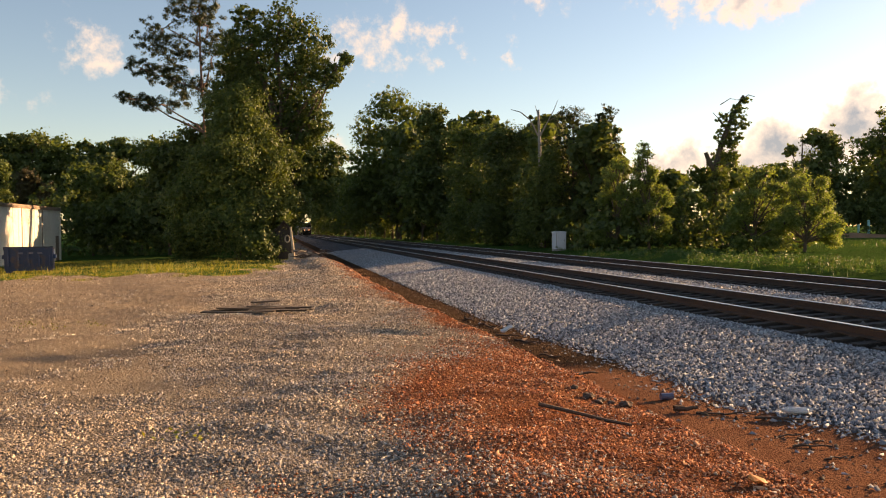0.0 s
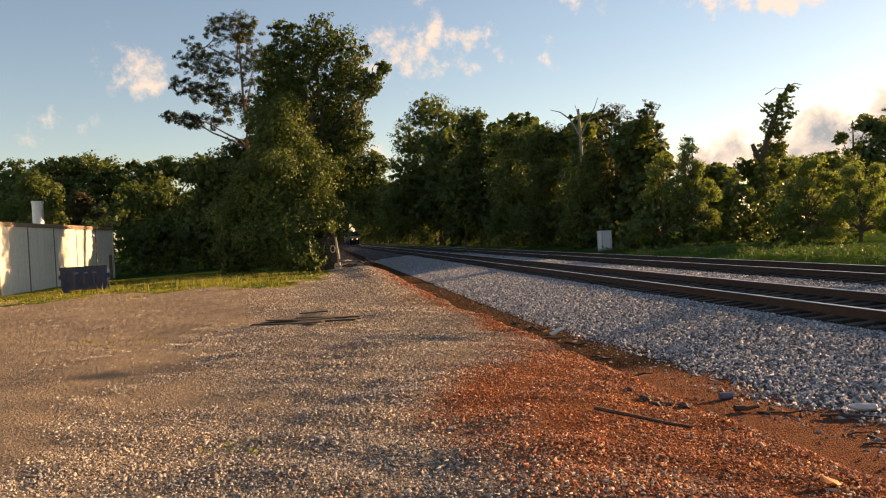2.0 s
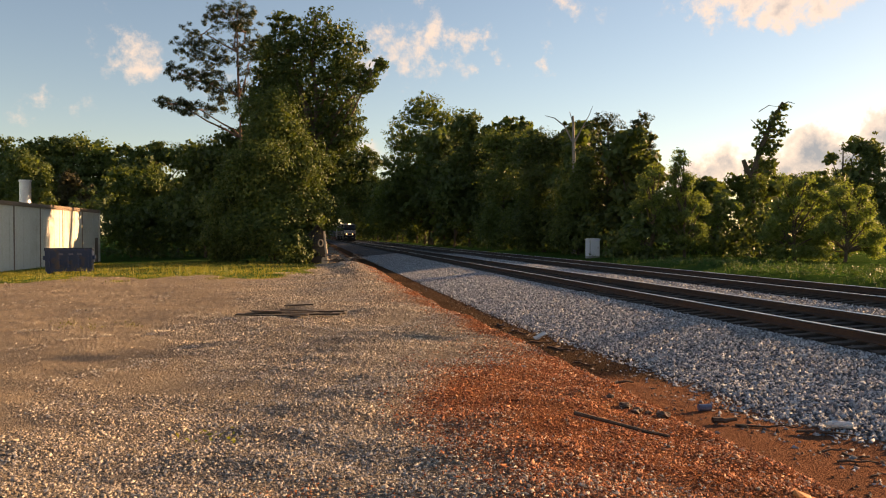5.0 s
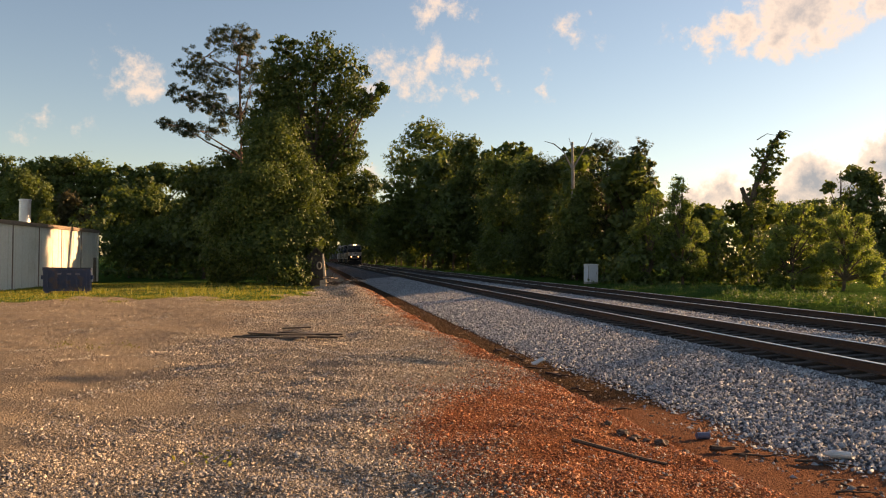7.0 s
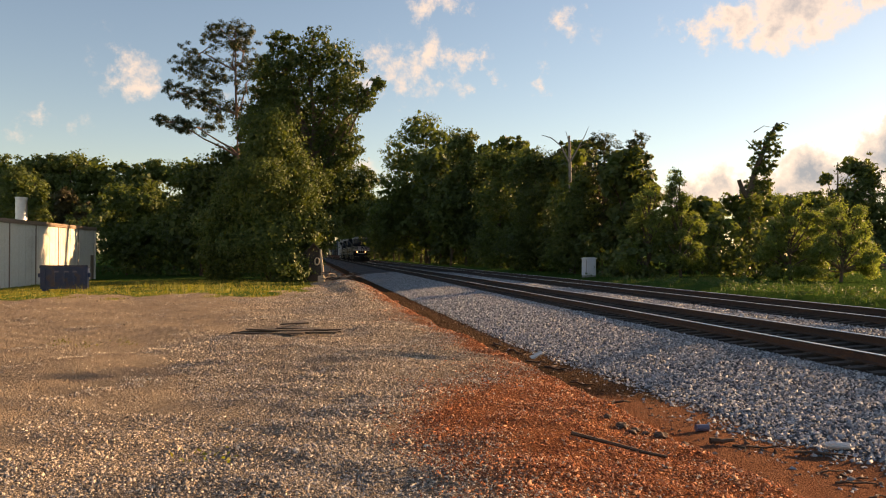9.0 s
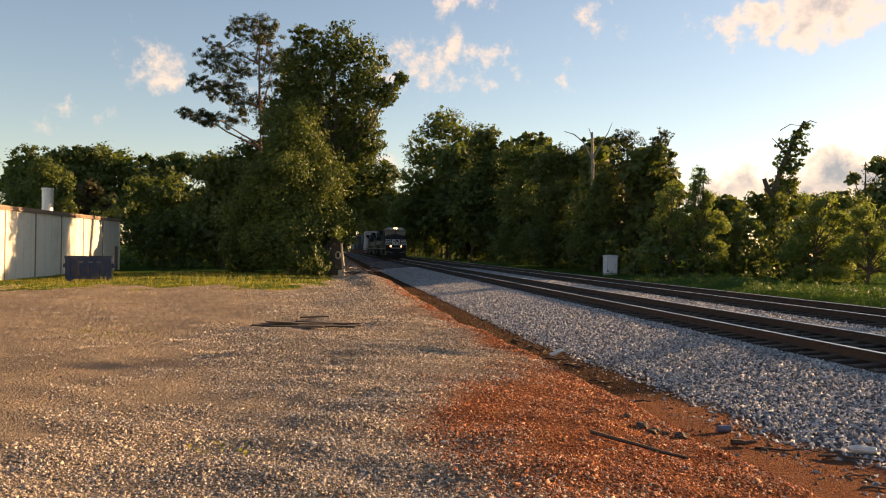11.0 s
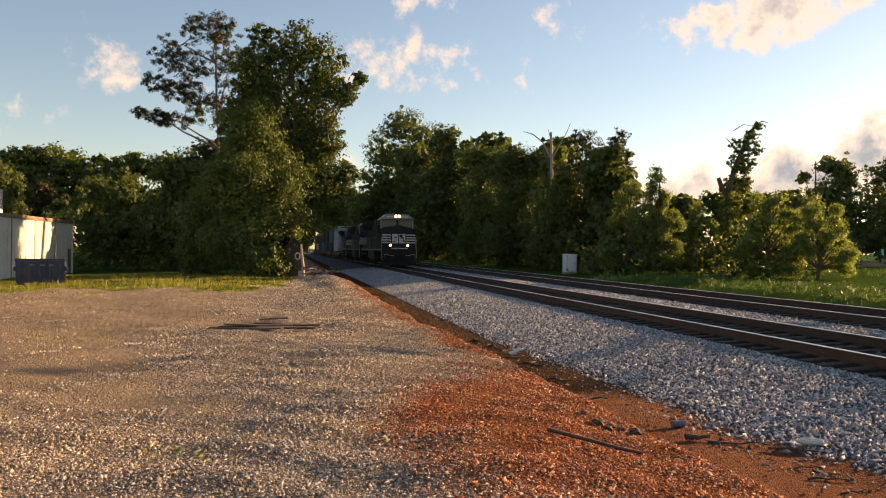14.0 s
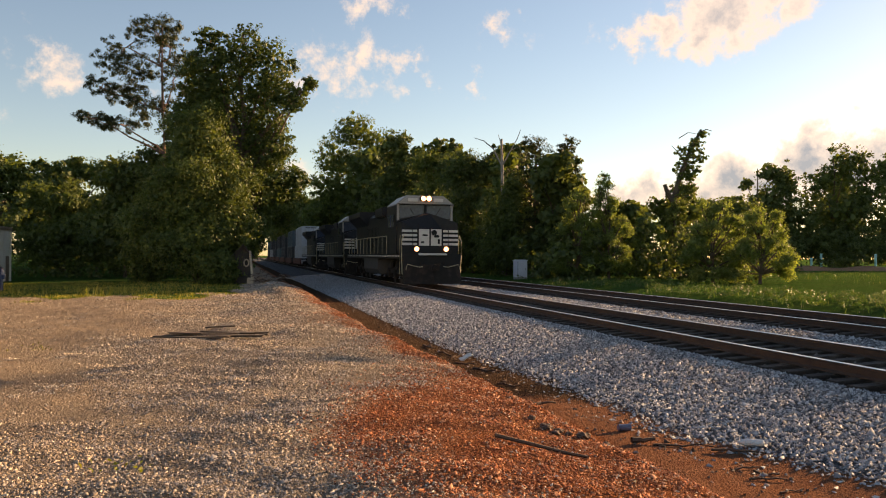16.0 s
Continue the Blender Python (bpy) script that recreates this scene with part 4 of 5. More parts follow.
def building():
    """Long low metal shed whose wall runs along the lot; y along the wall from its far corner towards the camera."""
    root = tagged(new("metal_building"), "long low cream metal-sided building with a flat roof", "building")
    root.matrix_basis = pose(-25.9, 52.6, -0.45, 0, 0, 9.0)
    h = 3.72
    w = part("wall", box(-18, 0, -60, 0, -0.3, h), M_WALL, root)
    for k in range(18):
        y = -0.1 - 3.4 * k
        part("siding_panel", box(0.0, 0.035, max(y - 3.30, -60), y, 0.0, h - 0.02, 0.012), M_WALL, w)
    for k in range(1, 18):
        part("seam_strip", box(0.02, 0.055, -0.1 - 3.4 * k + 0.0, -0.1 - 3.4 * k + 0.11, 0.25, h - 0.1, 0.008), M_ROOFTRIM, w, "dark vertical joint strip")
    for k in range(60):
        part("siding_rib", box(0.03, 0.047, -0.6 - 0.85 * k, -0.56 - 0.85 * k, 0.02, h - 0.1), M_WALL, w)
    part("roof", box(-18.3, 0.09, -60.2, 0.12, h, h + 0.13, 0.03), M_ROOFTRIM, root, "dull brown roof edge")
    part("gutter", box(0.04, 0.13, -60.2, 0.1, h - 0.09, h - 0.01, 0.02), M_ROOFTRIM, root)
    part("downspout", box(0.04, 0.14, -0.32, -0.2, 0.0, h - 0.1, 0.02), M_WALL, root)
    st = part("roof_chimney", cyl((-2.7, -5.3, h), (-2.7, -5.3, h + 1.75), 0.33, seg=20), M_GALV, root, "shiny galvanised roof stack")
    part("stack_rim", cyl((-2.7, -5.3, h + 1.69), (-2.7, -5.3, h + 1.8), 0.36, seg=20), M_GALV, st)
    part("door", box(0.03, 0.07, -1.0, -0.45, 0.0, 1.95, 0.01), material("brown_door", (0.20, 0.14, 0.09), 0.6, 0.1, 3, 30, 0.05), root)
    return root


def dumpster():
    root = tagged(new("dumpster"), "dented dark blue steel dumpster on the grass by the building", "dumpster")
    root.matrix_basis = pose(-18.4, 34.6, ground_at(-18.4, 34.6), 0, 0, 22)
    body = part("body", prism([(-0.45, 0.1), (0.45, 0.1), (0.5, 1.0), (-0.6, 1.1)], -0.95, 0.95), M_DUMP, root)
    for s in (-1, 1):
        part("fork_pocket", box(min(s * 0.95, s * 1.05), max(s * 0.95, s * 1.05), -0.4, 0.4, 0.62, 0.8, 0.01), M_DUMP, root)
        part("lid", prism([(-0.62, 1.11), (0.52, 1.01), (0.52, 1.05), (-0.62, 1.16)], min(s * 0.01, s * 0.97), max(s * 0.01, s * 0.97)), M_DUMPLID, root, "dark plastic lid")
        for y in (-0.33, 0.33):
            part("foot", box(s * 0.8 - 0.09, s * 0.8 + 0.09, y - 0.09, y + 0.09, 0.0, 0.11), M_DUMP, root)
    for k in range(5):
        x = -0.8 + 0.4 * k
        part("stiffener", box(x - 0.03, x + 0.03, -0.585, -0.44, 0.3, 1.0), M_DUMP, body)
    part("rim", box(-0.97, 0.97, -0.64, -0.58, 1.02, 1.1, 0.01), M_DUMP, root)
    for x in (-0.3, 0.1, 0.45):
        part("marking", box(x - 0.09, x + 0.09, -0.605, -0.59, 0.84, 0.91), M_CAN, body, "unreadable pale marking")
    return root


def lumber_pile():
    rng = random.Random(9)
    rows = [(-4.2, 15.25, 2.6, -8, 0.0), (-3.5, 15.7, 2.8, 6, 0.0), (-4.5, 15.6, 1.3, 14, 0.0), (-3.2, 16.2, 2.2, 10, 0.0), (-3.9, 15.5, 2.4, -2, 0.055), (-3.0, 16.5, 1.5, 16, 0.055), (-4.7, 16.9, 1.4, 12, 0.0), (-3.4, 15.9, 1.8, 3, 0.11), (-4.1, 17.9, 1.1, 20, 0.0)]
    for x, y, ln, a, lift in rows:
        x, y, ln = -3.75 + (x + 3.75) * 0.72, 15.9 + (y - 15.9) * 0.8, ln * 0.58
        w, t = rng.uniform(0.08, 0.15), rng.uniform(0.026, 0.038)
        bm = box(-ln / 2, ln / 2, -w / 2, w / 2, 0, t)
        bmesh.ops.subdivide_edges(bm, edges=[e for e in bm.edges if abs(e.verts[0].co.x - e.verts[1].co.x) > 0.5], cuts=5)
        for v in bm.verts:
            v.co += Vector((rng.uniform(-0.05, 0.05) if abs(v.co.x) > ln * 0.48 else 0, 0.012 * math.sin(v.co.x * 2.2), 0.01 * math.sin(v.co.x * 3 + a)))
        ob = part("board", bm, M_BOARD)
        ob.matrix_basis = pose(x, y, ground_at(x, y) + 0.012 + lift * 0.7, 0, rng.uniform(-1, 1), a)
        tagged(ob, "weathered grey-brown board dumped on the gravel", "board", "boards dumped on the lot")


def old_shed():
    """Small dark gabled hutch half swallowed by vines, with a pale post beside it."""
    root = tagged(new("old_wooden_hutch"), "small dark gabled wooden hutch half buried in vines", "shed")
    root.matrix_basis = pose(-9.2, 45.0, ground_at(-9.2, 45.0), 0, 0, 12)
    part("body", prism([(-0.48, 0.0), (0.48, 0.0), (0.48, 1.65), (0.0, 2.2), (-0.48, 1.65)], 0.0, 1.2, axis="y"), M_SHED, root)
    for s in (-1, 1):
        part("roof_slope", prism([(0.0, 2.28), (s * 0.68, 1.55), (s * 0.68, 1.48), (0.0, 2.2)], -0.25, 1.4, axis="y"), M_SHED, root)
    bm = bmesh.new()
    ring = [(0.2 + 0.13 * math.cos(k * 0.5236), -0.06, 1.2 + 0.2 * math.sin(k * 0.5236)) for k in range(13)]
    limb(bm, ring, 0.045, 0.045, 6)
    part("pale_hoop", bm, M_POST, root, "pale hoop hanging on the hutch")
    root2 = tagged(new("wooden_post"), "pale split wooden post standing beside the old hutch", "post")
    root2.matrix_basis = pose(-8.55, 44.3, ground_at(-8.55, 44.3))
    part("post", limb(bmesh.new(), [(0.05, 0, -0.1), (0.02, 0, 0.6), (-0.06, 0.02, 1.2), (-0.10, 0, 1.85)], 0.09, 0.06, 7), M_POST, root2)
    part("stub", box(-0.24, 0.1, -0.14, 0.14, -0.1, 0.34, 0.03), M_POST, root2)
    rng = np.random.default_rng(44)
    for k in range(26):
        x, y = -7.3 + rng.uniform(-1.0, 1.2), 44.0 + rng.uniform(-0.8, 0.8)
        a, ln = rng.uniform(0, 3.1416), rng.uniform(0.5, 1.5)
        d = np.array([math.cos(a), math.sin(a), rng.uniform(-0.15, 0.35)]) * ln / 2
        z = ground_at(x, y) + 0.06 + rng.uniform(0, 0.4) + abs(d[2])
        tagged(part("dead_branch", limb(bmesh.new(), bend(rng, (x - d[0], y - d[1], z - d[2]), (x + d[0], y + d[1], z + d[2]), 0.06), 0.03, 0.012, 5), M_DEAD if k % 3 == 0 else M_LOG), "dry grey branch in a heap by the bank", "branch", "branches heaped by the bank")


# ---- trackside things ----


def relay_cabinet():
    root = tagged(new("relay_cabinet"), "pale grey metal signal cabinet beside the far track", "cabinet")
    root.matrix_basis = pose(8.72, 58.3, 0.0, 0, 0, 20)
    part("plinth", box(-0.42, 0.42, -0.32, 0.32, -0.1, 0.13, 0.01), M_GREY, root)
    body = part("body", box(-0.42, 0.42, -0.33, 0.33, 0.13, 1.36, 0.015), M_CABINET, root)
    part("roof", prism([(-0.38, 1.36), (0.38, 1.36), (0.38, 1.40), (0.0, 1.46), (-0.38, 1.40)], -0.47, 0.47), M_CABINET, root)
    part("door", box(-0.36, 0.36, -0.352, -0.33, 0.2, 1.3, 0.006), M_CABINET, root)
    part("hinge_strip", box(-0.40, -0.37, -0.36, -0.33, 0.2, 1.3), M_GREY, body)
    part("handle", box(0.24, 0.28, -0.38, -0.35, 0.68, 0.84), M_GREY, root)


def pipes():
    for x, y, h in ((58.6, 107.0, 2.3), (57.2, 107.0, 1.7), (66.5, 107.0, 2.3)):
        root = tagged(new("vent_pipe"), "pale green standpipe in the field", "pipe", "standpipes in the field")
        root.matrix_basis = pose(x, y, 0.0)
        part("pipe", cyl((0, 0, -0.2), (0, 0, h), 0.16, seg=10), M_CYAN, root)
        part("cap", cyl((0, 0, h), (0, 0, h + 0.1), 0.2, 0.12, seg=10), M_CYAN, root)
    rng = np.random.default_rng(70)
    n = 60
    bm = bmesh.new()
    for i in range(n):
        x = 46 + i * 0.9
        ring = [bm.verts.new((x, 104.6 + a + 0.3 * math.sin(x), z * (0.9 + 0.25 * math.sin(x * 0.7)))) for a, z in ((0, -0.1), (0.9, 0.45), (2.0, 0.62), (3.4, 0.4), (4.5, -0.1))]
        if i:
            for a in range(4):
                bm.faces.new((prev[a], ring[a], ring[a + 1], prev[a + 1]))
        prev = ring
    bmesh.ops.recalc_face_normals(bm, faces=bm.faces)
    tagged(part("earth_bank", bm, material("red_earth", (0.30, 0.16, 0.09), 0.95, 0.3, 0.8, 20, 0.4)), "low bank of bare red earth in the field", "earth bank", kind="structure")


def litter():
    def put(name, bm, mat, x, y, a, label, cat, lift=0.0, rx=0, ry=0):
        ob = part(name, bm, mat)
        ob.matrix_basis = pose(x, y, ground_at(x, y) + lift, rx, ry, a)
        return tagged(ob, label, cat)
    # crumpled plastic bottle lying down
    bt = tagged(new("plastic_bottle"), "crushed cloudy plastic bottle lying in the ditch", "bottle")
    bt.matrix_basis = pose(3.9, 8.42, ground_at(3.9, 8.42) + 0.05, 0, 0, -12) @ Matrix.Scale(0.85, 4)
    part("bottle", limb(bmesh.new(), [(-0.13, 0, 0), (-0.125, 0, 0), (-0.05, 0, 0.004), (0.02, 0.004, 0), (0.07, 0, 0), (0.10, 0, 0), (0.11, 0, 0)], 0.048, 0.042, 12), M_PLASTIC, bt)
    part("neck", cyl((-0.19, 0, 0), (-0.13, 0, 0), 0.018, 0.045, 12), M_PLASTIC, bt)
    part("cap", cyl((-0.205, 0, 0), (-0.185, 0, 0), 0.02, seg=12), M_WHITE, bt)
    part("base", cyl((0.108, 0, 0), (0.118, 0, 0), 0.042, 0.03, 12), M_PLASTIC, bt)
    cn = tagged(new("drink_can"), "dented dark tin lying on the ditch floor", "can")
    cn.matrix_basis = pose(2.72, 9.35, ground_at(2.72, 9.35) + 0.042, 0, 0, 10)
    part("can_body", cyl((-0.075, 0, 0), (0.075, 0, 0), 0.042, seg=14), M_CAN, cn)
    part("rim", cyl((0.075, 0, 0), (0.080, 0, 0), 0.038, seg=14), M_GREY, cn)
    rng = np.random.default_rng(3)
    plank = put("long_stick", limb(bmesh.new(), bend(rng, (-0.42, 0, 0), (0.42, 0, 0), 0.008), 0.020, 0.014, 6), M_LOG, 1.27, 6.87, -20, "long dark stick lying on the red bank", "stick", 0.035, 0, 9)
    for x, y, ln, a, r in ((2.75, 8.7, 0.34, 4, 0.045), (3.15, 8.55, 0.8, -12, 0.018), (3.65, 8.25, 0.7, -18, 0.02), (3.45, 7.65, 0.4, 15, 0.014), (3.5, 7.25, 0.45, -5, 0.016), (3.55, 6.9, 0.35, 20, 0.012), (3.6, 7.5, 0.3, -40, 0.016), (2.0, 10.9, 0.5, 10, 0.03), (1.75, 12.6, 0.5, -35, 0.02), (1.55, 14.2, 0.8, -48, 0.025), (1.25, 15.0, 0.6, -25, 0.022), (0.95, 16.6, 0.7, -60, 0.028), (0.6, 17.8, 0.9, -75, 0.03), (1.15, 16.2, 0.5, 60, 0.02)):
        put("driftwood_stick", limb(bmesh.new(), bend(rng, (-ln * 0.4, 0, 0), (ln * 0.4, 0, 0.005), 0.012), r * 0.8, r * 0.4, 6), M_LOG, x, y, a, "dark broken stick lying along the ditch", "stick", r)["group"] = "sticks in the ditch"
    # clods at the bank's edge
    for x, y, s in ((1.50, 7.9, 0.065), (1.62, 7.8, 0.05), (1.82, 7.65, 0.06), (1.40, 8.2, 0.045), (1.70, 7.72, 0.04), (2.0, 7.45, 0.045), (1.56, 7.7, 0.05), (1.9, 7.8, 0.035)):
        bm = bmesh.new()
        bmesh.ops.create_icosphere(bm, subdivisions=2, radius=s)
        for v in bm.verts:
            v.co *= 1 + 0.6 * noise.noise(v.co * 22 + Vector((x * 9, y * 9, 0)))
            v.co.z *= 0.6
        tagged(put("clod", bm, M_LOG, x, y, 40 * x, "dark earth clod at the edge of the bank", "clod", s * 0.25), group="clods on the bank")
    bm = box(-0.13, 0.13, -0.06, 0.06, 0, 0.02)
    bmesh.ops.subdivide_edges(bm, edges=bm.edges[:], cuts=2)
    for v in bm.verts:
        v.co.z += 0.05 * math.sin(v.co.x * 14) + 0.03 * v.co.y * 10
    put("paper_scrap", bm, M_PAPER, 1.3, 15.75, 20, "pale crumpled scrap in the ditch", "scrap", 0.06)
    bm = bmesh.new()
    ring = [bm.verts.new((0.075 * math.cos(k * 0.6283) * (1 if k % 2 else 0.7), 0.06 * math.sin(k * 0.6283), 0.012 * math.sin(k * 2.0))) for k in range(10)]
    ring2 = [bm.verts.new(v.co + Vector((0, 0, 0.006))) for v in ring]
    bm.faces.new(ring[::-1])
    bm.faces.new(ring2)
    for k in range(10):
        bm.faces.new((ring[k], ring[(k + 1) % 10], ring2[(k + 1) % 10], ring2[k]))
    put("fallen_leaf", bm, M_LEAFORANGE, 2.06, 4.98, 15, "curled bright orange dead leaf on the bank", "leaf", 0.03, 12, 10)


def grass_patch(name, n, xs, ys, h, mat, label, seed, cond=None):
    rng = np.random.default_rng(seed)
    x, y = rng.uniform(*xs, n), rng.uniform(*ys, n)
    patch = wob(x * 0.9, y * 0.9, 1.0) + 0.5 * wob(x, y, 3.0)
    u, v = track_uv(x, y)
    g = zones(u, v)[3]
    k = (g > 0.25) & (rng.uniform(-0.9, 1.2, n) < patch * 0.6 + 0.6)
    if cond is not None:
        k &= cond(x, y, u, v)
    x, y, patch, u, v = x[k], y[k], patch[k], u[k], v[k]
    n = len(x)
    hh = h * rng.uniform(0.45, 1.25, n) * (1 + 0.35 * patch)
    a = rng.uniform(0, 6.2832, n)
    w = 0.006 + 0.012 * rng.uniform(0, 1, n)
    lean = rng.normal(0, 0.25, (n, 2)) * hh[:, None]
    z = ground_z(u, v)
    b = np.stack([x, y, z], -1)
    side = np.stack([np.cos(a) * w, np.sin(a) * w, 0 * a], -1)
    mid = b + np.stack([lean[:, 0] * 0.35, lean[:, 1] * 0.35, hh * 0.55], -1)
    tip = b + np.stack([lean[:, 0], lean[:, 1], hh], -1)
    vv = np.stack([b - side, b + side, mid + side * 0.7, mid - side * 0.7, tip], 1).reshape(-1, 3)
    o = 5 * np.arange(n)[:, None]
    f = np.concatenate([o + np.array([[0, 1, 2]]), o + np.array([[0, 2, 3]]), o + np.array([[3, 2, 4]])])
    return tagged(new(name, arrays_mesh(name, vv, f, mat)), label, "grass", kind="stuff")


def grasses():
    grass_patch("meadow_grass", 34000, (-26, -4), (27, 47), 0.075, L_GRASS, "sunlit yellow-green grass at the lot's edge", 51)
    grass_patch("tall_weeds", 1500, (-17, -8), (30, 38), 0.34, L_GRASS, "tall seeding weeds in the grass", 52, lambda x, y, u, v: wob(x, y, 1.4) > 0.15)
    grass_patch("verge_grass", 34000, (8, 60), (18, 75), 0.20, L_VERGE, "rough yellow-green grass along the far track", 53, lambda x, y, u, v: (v > 18.6) & (v < 27) & (wob(x, y, 0.8) > -0.35))
    grass_patch("field_grass", 14000, (30, 110), (45, 104), 0.25, L_VERGE, "rough green field grass", 54)
    undergrowth()
    # a weed or two on the lot
    rng = np.random.default_rng(8)
    for x, y in ((-2.05, 6.0), (-6.6, 13.2), (-6.2, 13.6), (-7.1, 13.3), (-13.8, 33.5)):
        k = 26
        p = np.stack([rng.normal(0, 0.12, k), rng.normal(0, 0.08, k), np.abs(rng.normal(0.06, 0.035, k)) + 0.02], -1)
        vv, f = leaves(rng, p, 0.045, 0.0, 0.2)
        ob = new("weed", arrays_mesh("weed", vv, f, L_GRASS))
        ob.matrix_basis = pose(x, y, ground_at(x, y))
        tagged(ob, "small green weed growing through the gravel", "weed", "weeds on the lot", "stuff")


def undergrowth():
    """Low leafy growth at the foot of the wood on both sides of the line."""
    rng = np.random.default_rng(77)
    r = random.Random(77)
    # u range, v range, leaves, clumps, clump size, height, leaf
    for u0, u1, v0, v1, mat, nb, big, high, leaf, many in ((52, 330, 21.6, 26, L_DARK, 330, 1.9, 3.4, 0.34, 150), (58, 400, -4.0, 0.6, L_DARK, 170, 1.7, 3.0, 0.34, 150), (230, 480, -3, 5.2, L_DARK, 120, 2.4, 6.0, 0.5, 140), (60, 76, -17, -4, L_DARK, 60, 1.9, 4.5, 0.26, 260),
                                                           (46, 66, 29, 36, L_DARK, 90, 1.8, 2.8, 0.26, 150), (92, 102, 60, 125, L_DARK, 80, 2.6, 4.0, 0.36, 170), (21, 54, 19.2, 25, L_VERGE, 170, 0.36, 0.15, 0.055, 260)):
        blobs = []
        for _ in range(nb):
            u = u0 + (u1 - u0) * r.random() ** 1.7
            x, y = world_xy(u, r.uniform(v0, v1))
            s = big * r.uniform(0.5, 1.1)
            blobs.append((x, y, r.uniform(0.1, 1.0) * high, s, s, s * 1.1))
        pts, out = crown_points(rng, blobs, many * nb, 0.5, 22, 0.35, 0.6, small=0.22 if big > 1 else 0.1)
        vv, f = leaves(rng, pts, leaf, 0.2, 0.42, out)
        tagged(new("undergrowth", arrays_mesh("undergrowth", vv, f, mat)), "dense dark undergrowth at the foot of the wood" if big > 1 else "pale ragged weeds on the verge of the far track", "undergrowth", kind="stuff")


# ---- trees ----


def fan(seed, h, w, n):
    """Many small sprays of leaves, fanning out and thinning to the top."""
    r = random.Random(seed)
    out = []
    for i in range(n):
        t = (i + r.random()) / n
        side = w * (1.0 - 0.62 * t ** 1.4) * r.uniform(-1, 1)
        k = r.uniform(0.34, 0.62) * (1.15 - 0.55 * t) * (0.5 + 0.28 * w)
        out.append((side, r.uniform(-0.6, 0.6) * w * (1 - 0.5 * t), h * (0.10 + 0.86 * t), k * 1.15, k, k * r.uniform(0.7, 1.05)))
    return out


def plant_trees():
    tree("vine_covered_tree", (-12.25, 47.00, -0.05), [(0.0, 0, 8.05, 2.12, 1.8, 2.39), (-0.57, -1, 5.41, 2.51, 2.13, 2.51), (1.54, 0, 5.49, 2.12, 1.8, 2.39), (-2.56, 0, 3.1, 2.12, 1.8, 2.9), (0.48, -1.2, 2.4, 2.83, 2.4, 2.49), (2.5, 0.3, 2.94, 1.55, 1.31, 2.4), (-3.24, 0, 1.39, 1.37, 1.16, 1.54), (3.75, 2, 5.12, 1.49, 1.27, 1.6), (2.25, -1.9, 1.0, 0.75, 0.7, 1.1), (2.75, -1.5, 2.75, 0.9, 0.8, 0.6), (1.7, -1.2, 3.2, 1.2, 1.0, 1.0)], 92000, 0.13, L_VINE, "low broad tree smothered in sunlit vines at the lot's edge", 0.35, seed=11, gaps=0.4, droop=0.5, core=0.85, fill=0.12)
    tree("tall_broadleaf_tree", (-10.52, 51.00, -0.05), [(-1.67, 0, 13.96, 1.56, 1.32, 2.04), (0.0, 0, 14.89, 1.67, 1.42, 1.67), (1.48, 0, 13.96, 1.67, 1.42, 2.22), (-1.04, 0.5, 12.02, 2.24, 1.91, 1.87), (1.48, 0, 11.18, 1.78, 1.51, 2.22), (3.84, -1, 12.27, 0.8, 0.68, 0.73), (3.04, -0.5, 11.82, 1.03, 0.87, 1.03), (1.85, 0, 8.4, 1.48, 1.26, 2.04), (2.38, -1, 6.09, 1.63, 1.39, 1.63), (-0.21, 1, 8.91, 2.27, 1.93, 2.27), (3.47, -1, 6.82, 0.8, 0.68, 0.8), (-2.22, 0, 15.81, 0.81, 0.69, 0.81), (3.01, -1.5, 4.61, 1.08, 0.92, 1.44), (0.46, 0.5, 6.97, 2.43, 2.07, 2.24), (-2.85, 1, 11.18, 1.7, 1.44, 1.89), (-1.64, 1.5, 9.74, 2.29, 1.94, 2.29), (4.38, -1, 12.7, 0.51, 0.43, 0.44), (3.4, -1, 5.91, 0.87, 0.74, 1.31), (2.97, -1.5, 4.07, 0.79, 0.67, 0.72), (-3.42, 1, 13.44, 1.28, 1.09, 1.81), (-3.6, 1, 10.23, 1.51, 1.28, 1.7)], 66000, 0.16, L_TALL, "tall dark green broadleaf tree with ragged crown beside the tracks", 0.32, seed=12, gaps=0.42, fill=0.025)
    tree("loblolly_pine", (-16.32, 53.00, -0.05), [(-0.58, 0, 16.75, 1.62, 1.37, 1.23), (-2.31, 0, 15.59, 1.35, 1.15, 0.96), (-3.09, -0.5, 14.32, 1.33, 1.13, 0.84), (-1.54, 0, 14.06, 1.54, 1.31, 1.15), (0.43, 0.5, 15.73, 1.36, 1.16, 1.75), (-3.66, -1, 12.69, 1.13, 0.96, 0.6), (-1.92, 0, 12.13, 1.73, 1.47, 0.85), (-4.22, -1, 10.61, 1.28, 1.09, 0.49), (-2.69, 0, 10.4, 1.54, 1.31, 0.58), (0.59, 0.6, 13.03, 1.17, 0.99, 1.75), (-0.38, 0, 10.98, 1.54, 1.31, 1.15)], 25000, 0.19, L_NEEDLE, "tall sparse pine with long bare limbs", 0.19, bark=M_PINEBARK, rise=0.92, seed=13, gaps=0.1, shell=0.6, slim=0.14, clump=34, lump=0.25, fill=0)
